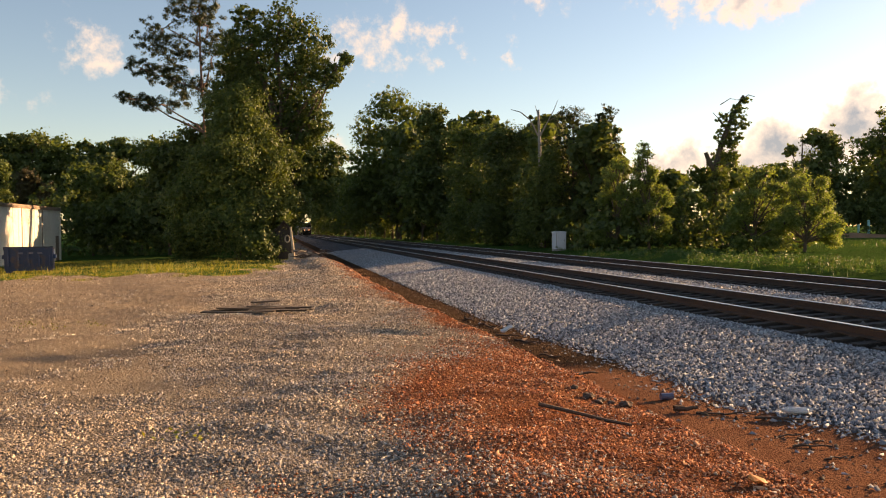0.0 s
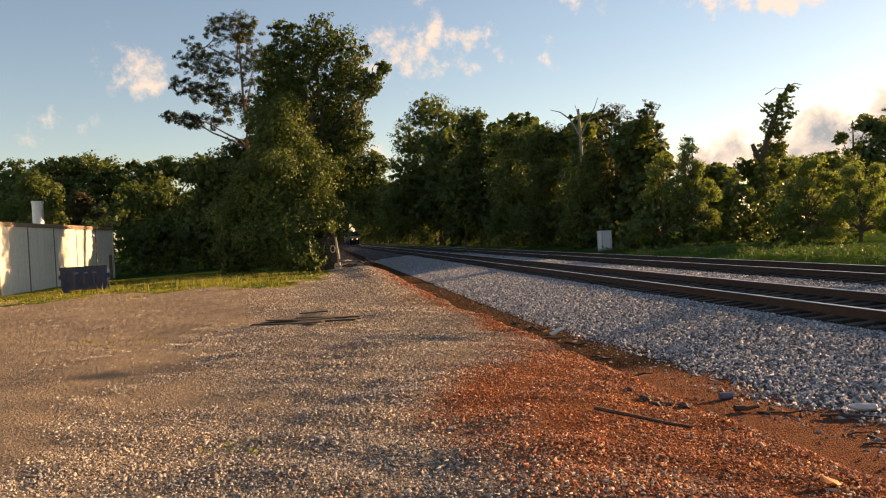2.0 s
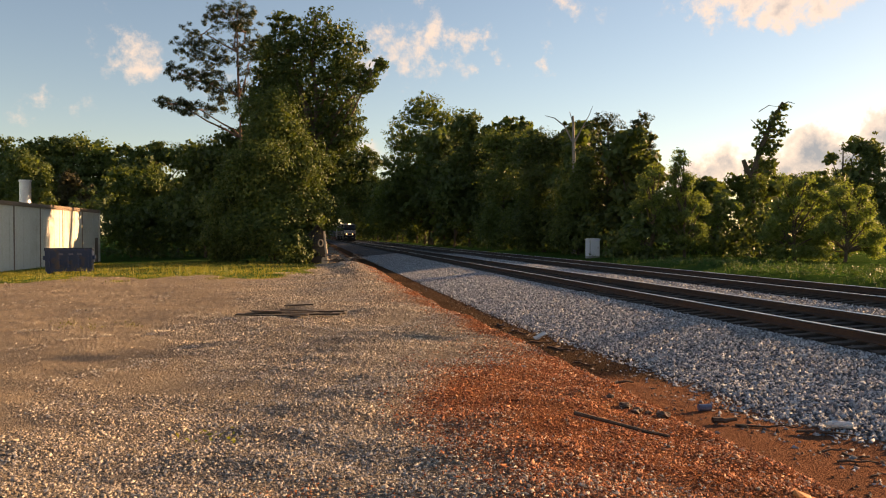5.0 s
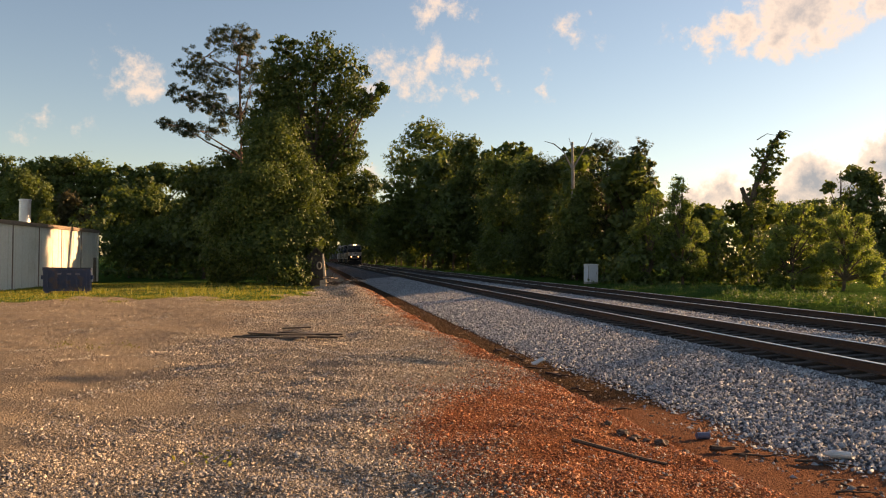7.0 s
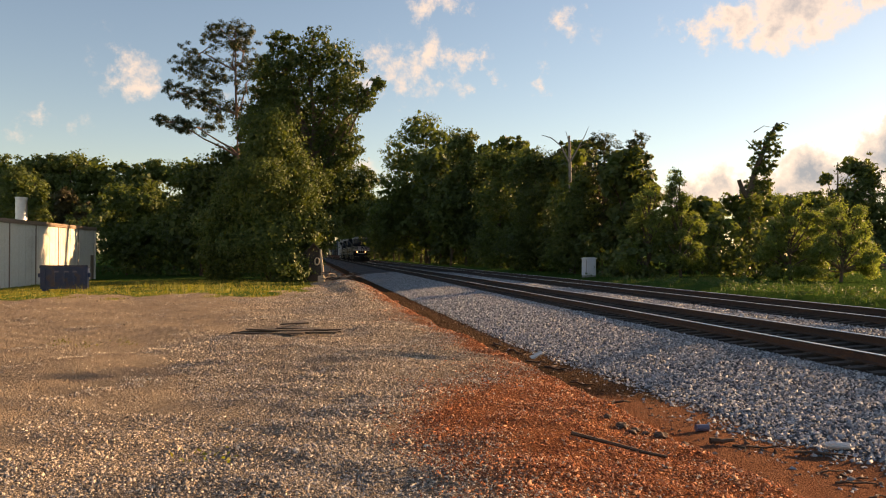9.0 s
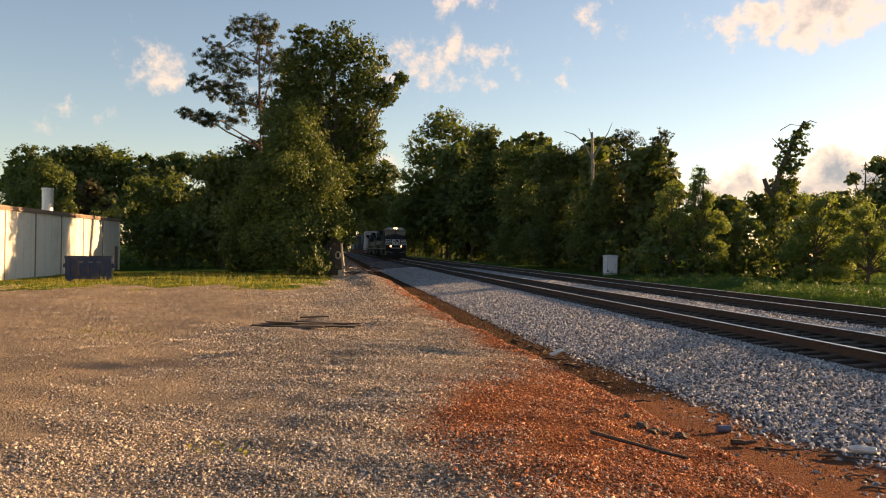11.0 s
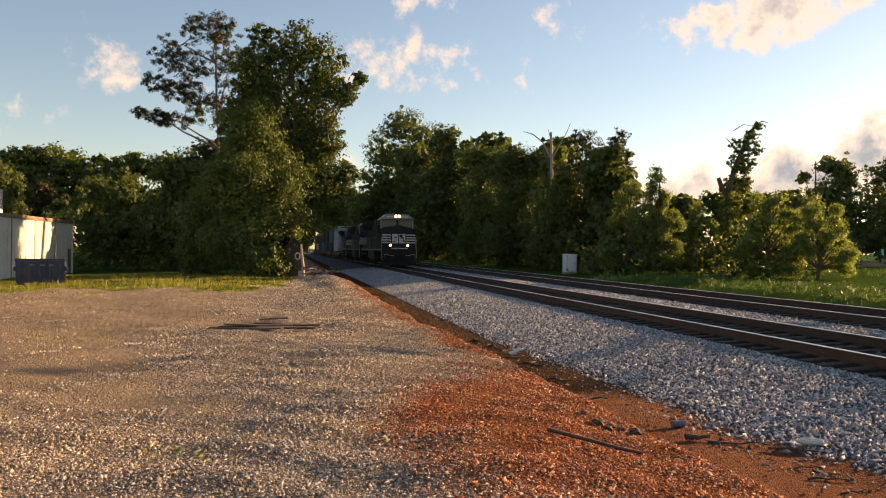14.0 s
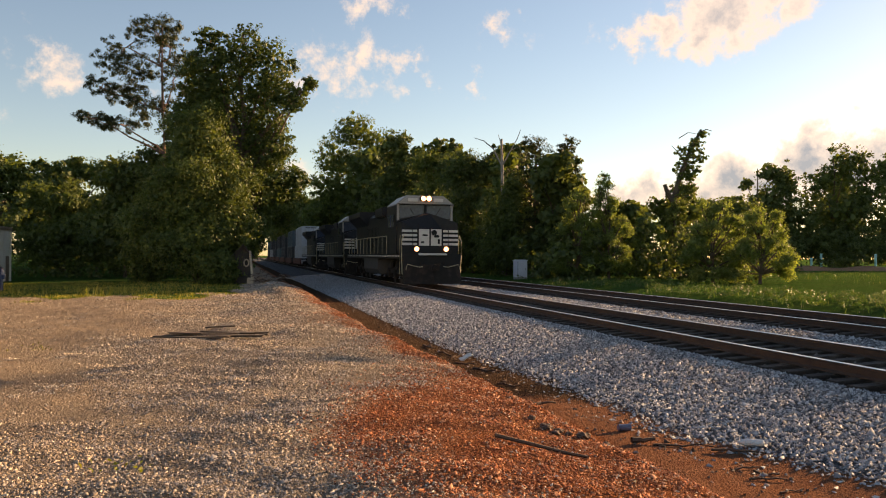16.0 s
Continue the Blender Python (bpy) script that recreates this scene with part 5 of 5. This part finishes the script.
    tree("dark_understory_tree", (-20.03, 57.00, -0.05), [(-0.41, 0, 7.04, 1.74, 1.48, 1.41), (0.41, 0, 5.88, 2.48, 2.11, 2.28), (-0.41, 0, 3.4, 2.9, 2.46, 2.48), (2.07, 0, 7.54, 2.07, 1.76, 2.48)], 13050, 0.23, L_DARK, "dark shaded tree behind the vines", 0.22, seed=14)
    tree("broadleaf_tree", (-42.06, 80.00, -0.05), [(-2.32, 0, 9.89, 2.61, 2.22, 2.21), (0.06, 1, 10.58, 2.65, 2.25, 1.76), (2.9, 0, 9.89, 2.32, 1.98, 2.03), (0.0, 0, 6.99, 4.65, 3.95, 2.9), (4.07, 0, 7.57, 2.61, 2.22, 2.9)], 13050, 0.28, L_MID, "dark leafy tree behind the low building", 0.25, seed=15, group="trees behind the building")
    tree("broadleaf_tree", (-35.93, 84.00, -0.05), [(-2.75, 0, 11.22, 1.1, 0.93, 0.85), (-0.61, 0, 10.3, 2.44, 2.07, 1.53), (2.44, 0, 10.3, 2.75, 2.33, 1.53), (5.19, 0, 10.3, 2.44, 2.07, 1.83), (0.31, 0, 6.64, 4.88, 4.15, 3.05)], 13050, 0.28, L_MID, "dark leafy tree behind the low building", 0.25, seed=16, group="trees behind the building")
    tree("broadleaf_tree", (-47.24, 78.00, -0.05), [(1.7, 0, 9.69, 2.55, 2.17, 1.7), (-1.13, 0, 9.12, 2.83, 2.41, 2.27), (0.28, 0, 5.72, 4.53, 3.85, 2.83)], 10150, 0.28, L_MID, "green tree behind the low building", 0.25, seed=17, group="trees behind the building")
    tree("leafy_bush_tree", (-27.87, 62.00, -0.05), [(-0.68, 0, 6.25, 1.58, 1.34, 1.35), (1.56, -1, 5.73, 1.99, 1.69, 1.55), (-1.13, 0, 4.0, 1.8, 1.53, 1.8), (2.0, -1, 3.52, 2.44, 2.07, 1.99), (0.0, 0, 1.75, 3.15, 2.68, 1.8), (3.6, 0, 5.35, 1.58, 1.34, 1.35), (3.83, 0, 2.65, 1.8, 1.53, 2.25)], 24360, 0.17, L_MID, "pale green young tree catching the sun behind the lot", 0.14, seed=18, core=0.75)
    tree("leafy_bush_tree", (-36.67, 64.00, -0.05), [(-0.93, 0, 6.86, 1.63, 1.38, 2.09), (0.23, 0, 6.16, 0.93, 0.79, 1.39), (-0.46, 0, 4.07, 1.86, 1.58, 2.32)], 12180, 0.17, L_MID, "bright green young tree behind the low building", 0.14, seed=19)
    tree("brown_cedar", (-37.31, 70.00, -0.05), [(0.0, 0, 6.33, 1.12, 0.95, 1.53), (-0.51, 0, 4.29, 1.53, 1.3, 1.53), (1.78, 0, 5.06, 1.02, 0.86, 1.53), (1.78, 0, 3.78, 1.32, 1.12, 1.12)], 7250, 0.23, L_BROWN, "brownish cedar with thin foliage behind the building", 0.15, seed=20, slim=0.2, fill=0.08)
    tree("great_wood_tree", (-8.03, 140.00, -0.05), [(-0.51, 0, 23.66, 4.27, 3.63, 3.56), (-4.58, 0, 19.09, 4.07, 3.46, 4.07), (3.56, 0, 20.61, 4.58, 3.89, 4.58), (-0.51, 0, 16.04, 7.63, 6.48, 5.59), (-5.59, 0, 11.97, 5.08, 4.32, 6.1), (5.59, 0, 14.0, 5.08, 4.32, 5.59), (-0.51, 0, 6.89, 8.64, 7.35, 6.1), (-7.63, 0, 6.89, 4.07, 3.46, 6.1)], 28000, 0.36, L_MID, "very tall full green tree in the wood along the tracks", 0.45, seed=21)
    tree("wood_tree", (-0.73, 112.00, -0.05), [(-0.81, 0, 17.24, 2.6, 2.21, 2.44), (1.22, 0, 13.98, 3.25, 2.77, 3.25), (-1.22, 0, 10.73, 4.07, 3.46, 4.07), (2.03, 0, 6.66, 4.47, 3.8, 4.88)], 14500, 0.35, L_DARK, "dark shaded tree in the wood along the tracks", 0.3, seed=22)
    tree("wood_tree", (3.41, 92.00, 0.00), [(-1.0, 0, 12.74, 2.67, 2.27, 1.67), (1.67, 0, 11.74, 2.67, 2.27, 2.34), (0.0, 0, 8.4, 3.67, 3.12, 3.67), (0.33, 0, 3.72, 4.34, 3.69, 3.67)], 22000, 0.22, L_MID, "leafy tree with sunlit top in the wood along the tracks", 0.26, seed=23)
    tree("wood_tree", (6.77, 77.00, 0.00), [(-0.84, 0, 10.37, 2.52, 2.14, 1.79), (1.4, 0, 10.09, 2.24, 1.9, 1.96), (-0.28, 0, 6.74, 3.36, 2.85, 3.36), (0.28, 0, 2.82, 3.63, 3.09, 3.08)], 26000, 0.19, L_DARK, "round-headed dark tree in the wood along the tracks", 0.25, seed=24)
    tree("wood_tree", (8.61, 65.50, 0.00), [(0.48, 0, 6.93, 1.52, 1.29, 1.66), (-0.24, 0, 4.55, 2.14, 1.82, 2.38), (0.24, 0, 2.17, 2.38, 2.02, 2.38)], 20000, 0.17, L_MID, "leafy tree under the dead snag", 0.2, seed=25)
    tree("slender_pine", (11.07, 66.00, 0.00), [(0.0, 0, 10.8, 1.53, 1.3, 1.34), (-0.72, 0, 8.89, 1.63, 1.39, 1.44), (1.2, 0, 9.13, 1.34, 1.14, 1.44), (0.0, 0, 6.49, 2.16, 1.83, 2.16), (0.0, 0, 3.62, 2.4, 2.04, 2.88)], 19000, 0.16, L_NEEDLE, "slender dark pine at the wood's edge", 0.18, bark=M_PINEBARK, seed=26, slim=0.2, gaps=0.2, clump=26, lump=0.26, fill=0.03)
    tree("slender_pine", (13.71, 66.00, 0.00), [(0.1, 0, 11.04, 0.96, 0.81, 1.05), (0.48, 0, 9.61, 1.05, 0.9, 1.25), (-0.24, 0, 7.93, 1.44, 1.22, 1.68), (0.0, 0, 5.05, 1.92, 1.63, 2.4)], 13000, 0.16, L_NEEDLE, "slender dark pine at the wood's edge", 0.16, bark=M_PINEBARK, seed=27, slim=0.2, gaps=0.2, clump=26, lump=0.26, fill=0.03)
    tree("young_broadleaf_tree", (12.65, 56.00, 0.00), fan(281, 6.9, 1.9, 26), 20300, 0.105, L_LIGHT, "airy young tree with pale sunlit leaves beside the tracks", 0.12, seed=28, gaps=0.1, core=0.65, lump=0.22, clump=20, small=0.42, fill=0.04)
    tree("young_broadleaf_tree", (14.88, 56.00, 0.00), fan(291, 8.0, 1.5, 24), 14210, 0.105, L_LIGHT, "airy young tree with pale sunlit leaves beside the tracks", 0.11, seed=29, gaps=0.1, core=0.65, lump=0.2, clump=18, small=0.42, fill=0.04)
    tree("young_broadleaf_tree", (18.78, 60.00, 0.00), fan(301, 4.8, 2.1, 22), 16240, 0.105, L_LIGHT, "low leafy tree beside the tracks", 0.12, seed=30, gaps=0.2, core=0.7, small=0.42, fill=0.04)
    tree("sunlit_bush_tree", (20.19, 50.00, 0.00), fan(311, 5.6, 2.3, 30), 22328, 0.105, L_LIGHT, "low spreading tree with bright sunlit leaves beside the tracks", 0.13, seed=31, gaps=0.15, core=0.6, lump=0.36, small=0.42, fill=0.05)
    tree("sunlit_bush_tree", (22.81, 49.00, 0.00), fan(321, 4.9, 2.2, 28), 18270, 0.105, L_LIGHT, "low spreading tree with bright sunlit leaves beside the tracks", 0.12, seed=32, gaps=0.15, core=0.6, lump=0.36, small=0.42, fill=0.05)
    tree("wood_tree", (34.05, 80.00, 0.00), [(-2.32, 0, 6.94, 2.32, 1.98, 1.28), (0.58, 0, 6.94, 2.61, 2.22, 1.28), (-0.58, 0, 4.61, 4.07, 3.46, 2.32)], 8700, 0.25, L_MID, "leafy tree behind the trackside bushes", 0.2, seed=33)
    tree("field_edge_tree", (51.73, 112.00, 0.00), [(-1.63, 0, 12.71, 1.14, 0.97, 1.3), (2.03, 0, 14.34, 2.28, 1.94, 1.79), (4.07, 0, 13.12, 2.44, 2.07, 2.85), (2.44, 0, 9.86, 4.07, 3.46, 3.25), (4.88, 0, 5.8, 4.88, 4.15, 4.88), (0.0, 0, 5.8, 4.07, 3.46, 4.07), (2.44, 0, 2.95, 5.69, 4.84, 2.03)], 17000, 0.33, L_DARK, "dark round-headed tree at the far side of a field", 0.3, seed=34, group="trees beyond the field")
    tree("field_edge_tree", (63.12, 112.00, 0.00), [(-1.63, 0, 13.12, 2.85, 2.42, 2.44), (2.44, 0, 15.56, 3.66, 3.11, 3.09), (0.0, 0, 9.05, 5.69, 4.84, 4.07), (0.0, 0, 4.17, 6.1, 5.19, 3.66), (4.88, 0, 10.68, 3.25, 2.77, 4.88), (-1.63, 0, 3.36, 5.69, 4.84, 2.28), (4.07, 0, 3.36, 5.69, 4.84, 2.44)], 19000, 0.33, L_DARK, "dark round-headed tree at the far side of a field", 0.3, seed=35, group="trees beyond the field")
    tree("field_edge_tree", (75.48, 116.00, 0.00), [(-1.68, 0, 14.37, 3.79, 3.22, 3.79), (3.37, 0, 15.21, 3.79, 3.22, 3.79), (0.84, 0, 7.63, 6.74, 5.73, 5.05), (0.84, 0, 3.42, 6.74, 5.73, 2.53)], 17000, 0.33, L_DARK, "dark round-headed tree at the far side of a field", 0.3, seed=36, group="trees beyond the field")
    dead_snag()
    ivy_snag()
    wood_filler()


def dead_snag():
    rng = np.random.default_rng(61)
    root = tagged(new("dead_tree"), "bare dead tree with two thin curving limbs", "tree")
    root.matrix_basis = pose(8.52, 69.0, 0.0) @ Matrix.Scale(0.958, 4)
    bm = bmesh.new()
    limb(bm, [(0.15, 0, -0.1), (0.2, 0, 5), (0.15, 0, 9.5), (0.05, 0, 12.7)], 0.24, 0.10, 8)
    limb(bm, [(0.13, 0, 10.1), (-0.7, 0.1, 11.8), (-1.6, 0, 12.5), (-2.5, -0.1, 12.75)], 0.09, 0.025, 6)
    limb(bm, [(0.2, 0, 10.3), (0.9, 0, 11.6), (1.5, 0, 12.7), (1.85, 0, 13.6)], 0.08, 0.02, 6)
    limb(bm, [(-0.55, 0.1, 11.5), (-1.3, 0.2, 11.0), (-1.9, 0.2, 10.6)], 0.03, 0.012, 5)
    limb(bm, [(0.05, 0, 11.9), (-0.1, 0, 12.6), (-0.25, 0, 13.1)], 0.05, 0.02, 5)
    limb(bm, [(0.9, 0, 11.6), (1.4, 0.1, 11.9), (1.9, 0.1, 12.0)], 0.025, 0.01, 5)
    part("trunk", bm, M_DEAD, root)


def ivy_snag():
    """Leaning broken trunk sheathed in climbing leaves."""
    rng = np.random.default_rng(62)
    root = tagged(new("ivy_clad_trunk"), "leaning broken tree trunk clad in climbing ivy", "tree")
    root.matrix_basis = pose(21.4, 61.0, 0.0)
    path = [(0.3, 0, -0.1), (0.1, 0, 3.0), (0.0, 0, 6.2), (0.5, 0, 8.2), (1.3, 0, 10.2), (2.2, 0, 11.9)]
    bm = limb(bmesh.new(), path, 0.36, 0.10, 9)
    limb(bm, [(0.0, 0, 6.0), (-0.5, 0, 6.8), (-0.75, 0, 7.5)], 0.22, 0.16, 8)
    limb(bm, [(2.0, 0, 11.6), (2.6, 0, 11.95), (3.1, 0, 11.8)], 0.06, 0.02, 6)
    limb(bm, [(0.9, 0, 9.3), (0.2, 0, 10.2), (-0.2, 0, 10.6)], 0.05, 0.02, 6)
    for k in range(9):
        t = 3.2 + k
        limb(bm, [(0.4, 0, t), (1.2, rng.uniform(-.4, .4), t + 0.5), (1.8, rng.uniform(-.6, .6), t + 0.35)], 0.04, 0.012, 5)
    part("trunk", bm, M_BARK, root)
    blobs = [(0.1, 0, 1.4, 0.9, 0.9, 1.5), (0.05, 0, 3.6, 1.0, 1.0, 1.6), (0.1, 0, 5.6, 0.8, 0.8, 1.2), (0.5, 0, 7.6, 0.5, 0.5, 0.9), (1.2, 0, 8.1, 0.8, 0.5, 0.45), (1.0, 0, 9.3, 0.6, 0.5, 0.7), (1.9, 0, 9.6, 0.7, 0.5, 0.35),
             (0.6, 0, 10.2, 0.5, 0.4, 0.4), (1.7, 0, 10.9, 0.65, 0.5, 0.45), (2.4, 0, 11.6, 0.5, 0.35, 0.3), (0.3, 0, 8.8, 0.4, 0.4, 0.5), (1.6, 0, 8.8, 0.7, 0.4, 0.3), (1.5, 0, 7.2, 0.7, 0.5, 0.4), (2.1, 0, 10.3, 0.5, 0.35, 0.4), (0.3, 0, 6.8, 0.6, 0.5, 0.6), (0.9, 0, 8.6, 0.45, 0.4, 0.9), (1.4, 0, 10.1, 0.4, 0.35, 0.6)]
    pts, out = crown_points(rng, blobs, 15000, 0.5, 14, 0.38, 0.1, 0.14, core=0.7)
    vv, f = leaves(rng, pts, 0.14, 0.3, 0.42, out)
    cr = new("ivy", arrays_mesh("ivy", vv, f, L_MID))
    cr.parent = root
    cr["label"] = "dark climbing ivy leaves"


def wood_filler():
    """The rest of the wood: rows behind, undergrowth at the edge, and unseen trees added at the side to shade the line.
    """
    kinds = []
    for k, (mat, h, w, n, leaf) in enumerate(((L_DARK, 12, 3.4, 5400, 0.48), (L_MID, 14, 4.0, 5400, 0.50), (L_DARK, 17, 4.4, 6200, 0.56), (L_MID, 9, 3.2, 5000, 0.40))):
        r = random.Random(90 + k)
        blobs = [(r.uniform(-w, w) * 0.5, r.uniform(-w, w) * 0.5, h * r.uniform(0.12, 0.88), w * r.uniform(0.4, 0.65), w * r.uniform(0.4, 0.65), h * r.uniform(0.13, 0.2)) for _ in range(9)] + [(0, 0, h * 0.86, w * 0.4, w * 0.4, h * 0.14), (0, 0, h * 0.5, w * 0.6, w * 0.6, h * 0.3)]
        kinds.append(tree("wood_tree", (0, 0, 0), blobs, n, leaf, mat, "leafy tree deep in the wood along the tracks", 0.22, seed=95 + k, group="trees of the wood", clump=24))
    r = random.Random(4)
    spots = []
    # second and third rows of the wood along the far side of the line
    for u in range(60, 260, 10):
        spots.append((u + r.uniform(-3, 3), 25.5 + r.uniform(-1, 2.5) + max(0, u - 120) * 0.0, r.choice((0, 1, 3)) if u < 110 else r.choice((1, 2)), 0.85 if u < 95 else 1.15))
    for u in range(110, 300, 12):
        spots.append((u + r.uniform(-3, 3), 20.5 + r.uniform(-0.8, 1.5), r.choice((0, 1, 2)), r.uniform(0.9, 1.3)))
    # near side, beyond the vine-covered trees
    for u in range(62, 260, 12):
        spots.append((u + r.uniform(-3, 3), -1.6 - 3.5 * r.random(), r.choice((0, 1, 2)), r.uniform(0.8, 1.1)))
    for u in range(70, 180, 14):
        spots.append((u + r.uniform(-3, 3), -9 - 6 * r.random(), r.choice((0, 3)), r.uniform(0.7, 0.85)))
    # far left behind the building
    for x in range(-75, -22, 8):
        X, Y = x + r.uniform(-2, 2), 92 + r.uniform(-5, 6)
        spots.append((*track_uv(X, Y), r.choice((0, 1)), r.uniform(0.75, 0.95)))
    for u in range(58, 130, 7):
        spots.append((u + r.uniform(-2, 2), 35 + r.uniform(-2, 4), 3 if u < 82 else r.choice((0, 3)), 0.75 if u < 82 else 1.0))
    # the far side of the field, closing the view
    for x in range(34, 140, 9):
        spots.append((*track_uv(x + r.uniform(-2, 2), 128 + r.uniform(-5, 8)), r.choice((0, 1, 2)), r.uniform(0.75, 1.0)))
    # crowns that close in on the line far off, and the wood beyond its end
    for u in range(250, 440, 22):
        spots.append((u + r.uniform(-4, 4), 1.6 + r.uniform(-1, 0.6), 2, r.uniform(1.1, 1.3)))
        spots.append((u + r.uniform(-4, 4), 18.9 + r.uniform(-0.4, 0.8), 2, r.uniform(1.15, 1.4)))
    for v in range(-50, 70, 12):
        spots.append((530 + r.uniform(-8, 8), v + r.uniform(-2, 2), 2, 2.3))
    first = set()
    spots = [(u, v, i if i < 4 else k, s) for i, (u, v, k, s) in enumerate(spots)]
    for u, v, k, s in spots:
        x, y = world_xy(u, v)
        m = pose(x, y, ground_at(x, y), 0, 0, r.uniform(0, 360))
        if k not in first:
            first.add(k)
            kinds[k].matrix_basis = m @ Matrix.Scale(s, 4)
            continue
        c = copy_thing(kinds[k], m)
        c.scale = (s, s, s)
    shade_trees(kinds)


def shade_trees(kinds):
    """Trees added beyond the view to the right, so that long shadows fall over the tracks and the lot."""
    r = random.Random(14)
    rng = np.random.default_rng(15)
    # added out of view: a shrub row along the verge to shade the ballast, and two thin, gappy trees to dapple the lot
    blobs = []
    for k in range(46):
        t = k / 45
        x, y, h = 25.0 - 4.3 * t, -2.0 + 26.5 * t, r.uniform(0.5, 2.6)
        blobs.append((x + r.uniform(-0.6, 0.6), y, h, 1.0, 1.0, 0.9))
    pts, out = crown_points(rng, blobs, 9000, 0.5, 22, 0.4, 0.7)
    vv, f = leaves(rng, pts, 0.3, 0.2, 0.42, out)
    tagged(new("undergrowth", arrays_mesh("undergrowth", vv, f, L_DARK)), "unseen shrubs added to shade the tracks", "undergrowth", kind="stuff")
    for i, (x, y) in enumerate(((31.5, 34.0), (38.5, 36.0))):
        tree("thin_roadside_tree", (x, y, 0.0), [(0, 0, 5.2, 0.9, 0.9, 1.0), (0.4, 0.4, 7.0, 1.0, 1.0, 1.2), (-0.4, -0.3, 8.6, 0.8, 0.8, 1.0)], 620, 0.26, L_LIGHT, "sparse unseen tree added to dapple the lot with shade", 0.07, seed=140 + i, gaps=0.0, fill=0, group="thin trees beyond the verge")
    # copies of the wood trees, out of view, here only for their shadows
    for x, y, k, s in SHADE:
        c = copy_thing(kinds[k], pose(x, y, 0.0, 0, 0, r.uniform(0, 360)))
        c.scale = (s, s, s)


# x, y, kind, scale: unseen shade casters, shrubs near the line, a few taller trees farther off
SHADE = [(24.5, 0, 3, 0.42), (23.5, 5, 3, 0.45), (23.0, 10, 3, 0.4), (22.5, 15, 3, 0.45), (21.5, 20, 3, 0.42), (21, 23.5, 3, 0.4), (36, 20, 3, 0.7), (47, 26, 0, 0.75)]


# ---- birds ----


def bird():
    root = tagged(new("bird"), "small dark bird flying with spread wings", "bird", "birds in flight")
    bm = bmesh.new()
    bmesh.ops.create_uvsphere(bm, u_segments=10, v_segments=7, radius=1.0, matrix=Matrix.Diagonal((0.05, 0.16, 0.045, 1)))
    part("body", bm, M_BIRD, root)
    part("tail", prism([(-0.02, 0.0), (0.02, 0.0), (0.05, 0.01), (-0.05, 0.01)], -0.28, -0.12, axis="y"), M_BIRD, root)
    wings = []
    for s in (-1, 1):
        bm = bmesh.new()
        a = [bm.verts.new(p) for p in ((0, 0.07, 0), (s * 0.2, 0.10, 0.0), (s * 0.42, -0.02, 0), (s * 0.2, -0.05, 0), (0, -0.06, 0))]
        b = [bm.verts.new(v.co + Vector((0, 0, 0.012))) for v in a]
        bm.faces.new(a)
        bm.faces.new(b[::-1])
        for k in range(5):
            bm.faces.new((a[k], a[(k + 1) % 5], b[(k + 1) % 5], b[k]))
        bmesh.ops.recalc_face_normals(bm, faces=bm.faces)
        wings.append((part("wing", bm, M_BIRD, root), s))
    return root, wings


BIRDS = []


def build_birds():
    for _ in range(2):
        BIRDS.append(bird())


# ---- motion ----
FRONT_AT_END, SPEED = 38.0, 15.2


def motions():
    for ob, back, z in TRAIN:
        rows = []
        for k in range(9):
            t = 2.0 * k
            u = FRONT_AT_END + SPEED * (16.0 - t) + back
            x, y = world_xy(u, TRAIN_V)
            rows.append((t, pose(x, y, RAIL_Z + z, 0, 0, math.degrees(TH))))
        walk(ob, rows)
    for ob, at, r in WHEELS:
        step = 1.4 / (SPEED / r)
        n = int(16.0 * FPS / max(1, int(step * FPS)))
        dt = max(1, int(step * FPS)) / FPS
        walk(ob, [(min(k * dt, 16.0), pose(*at, math.degrees(SPEED / r * k * dt) % 360, 0, 0)) for k in range(n + 1)])
    # the birds sit in the ivy, then fly up over the wood
    ways = [((16.07, 40.0, 7.22), (5.25, -5.0, 6.23), 12.3), ((13.91, 40.0, 8.33), (2.81, -7.5, 6.89), 12.6)]
    for (ob, wings), (p, s, t0) in zip(BIRDS, ways):
        perch = pose(p[0] - 0.6, p[1] + 21.0, p[2] - 0.5, 0, 0, -60)
        rows = [(0.0, perch), (t0 - 1.6, perch), (t0 - 0.8, pose(p[0] - 1.2 * s[0], p[1] + 8.0, p[2] - 2.0, 25, 0, -60))]
        for t in (t0, t0 + 0.4, t0 + 1.0, 16.0):
            d = t - t0
            rows.append((t, pose(p[0] + s[0] * d, p[1] + s[1] * d, p[2] + s[2] * d, 25, 0, -60)))
        walk(ob, rows)
        for w, side in wings:
            walk(w, [(k * 0.1, pose(0, 0, 0.02, 0, side * (32 if k % 2 else -28), 0)) for k in range(161)])


build_ground()
building()
dumpster()
old_shed()
relay_cabinet()
pipes()
plant_trees()
build_train()
build_birds()
lumber_pile()
litter()
grasses()
scatter_stones()
railway("railway_track", 9.6, 3.0)
railway("railway_track", 15.1, 6.0)
motions()
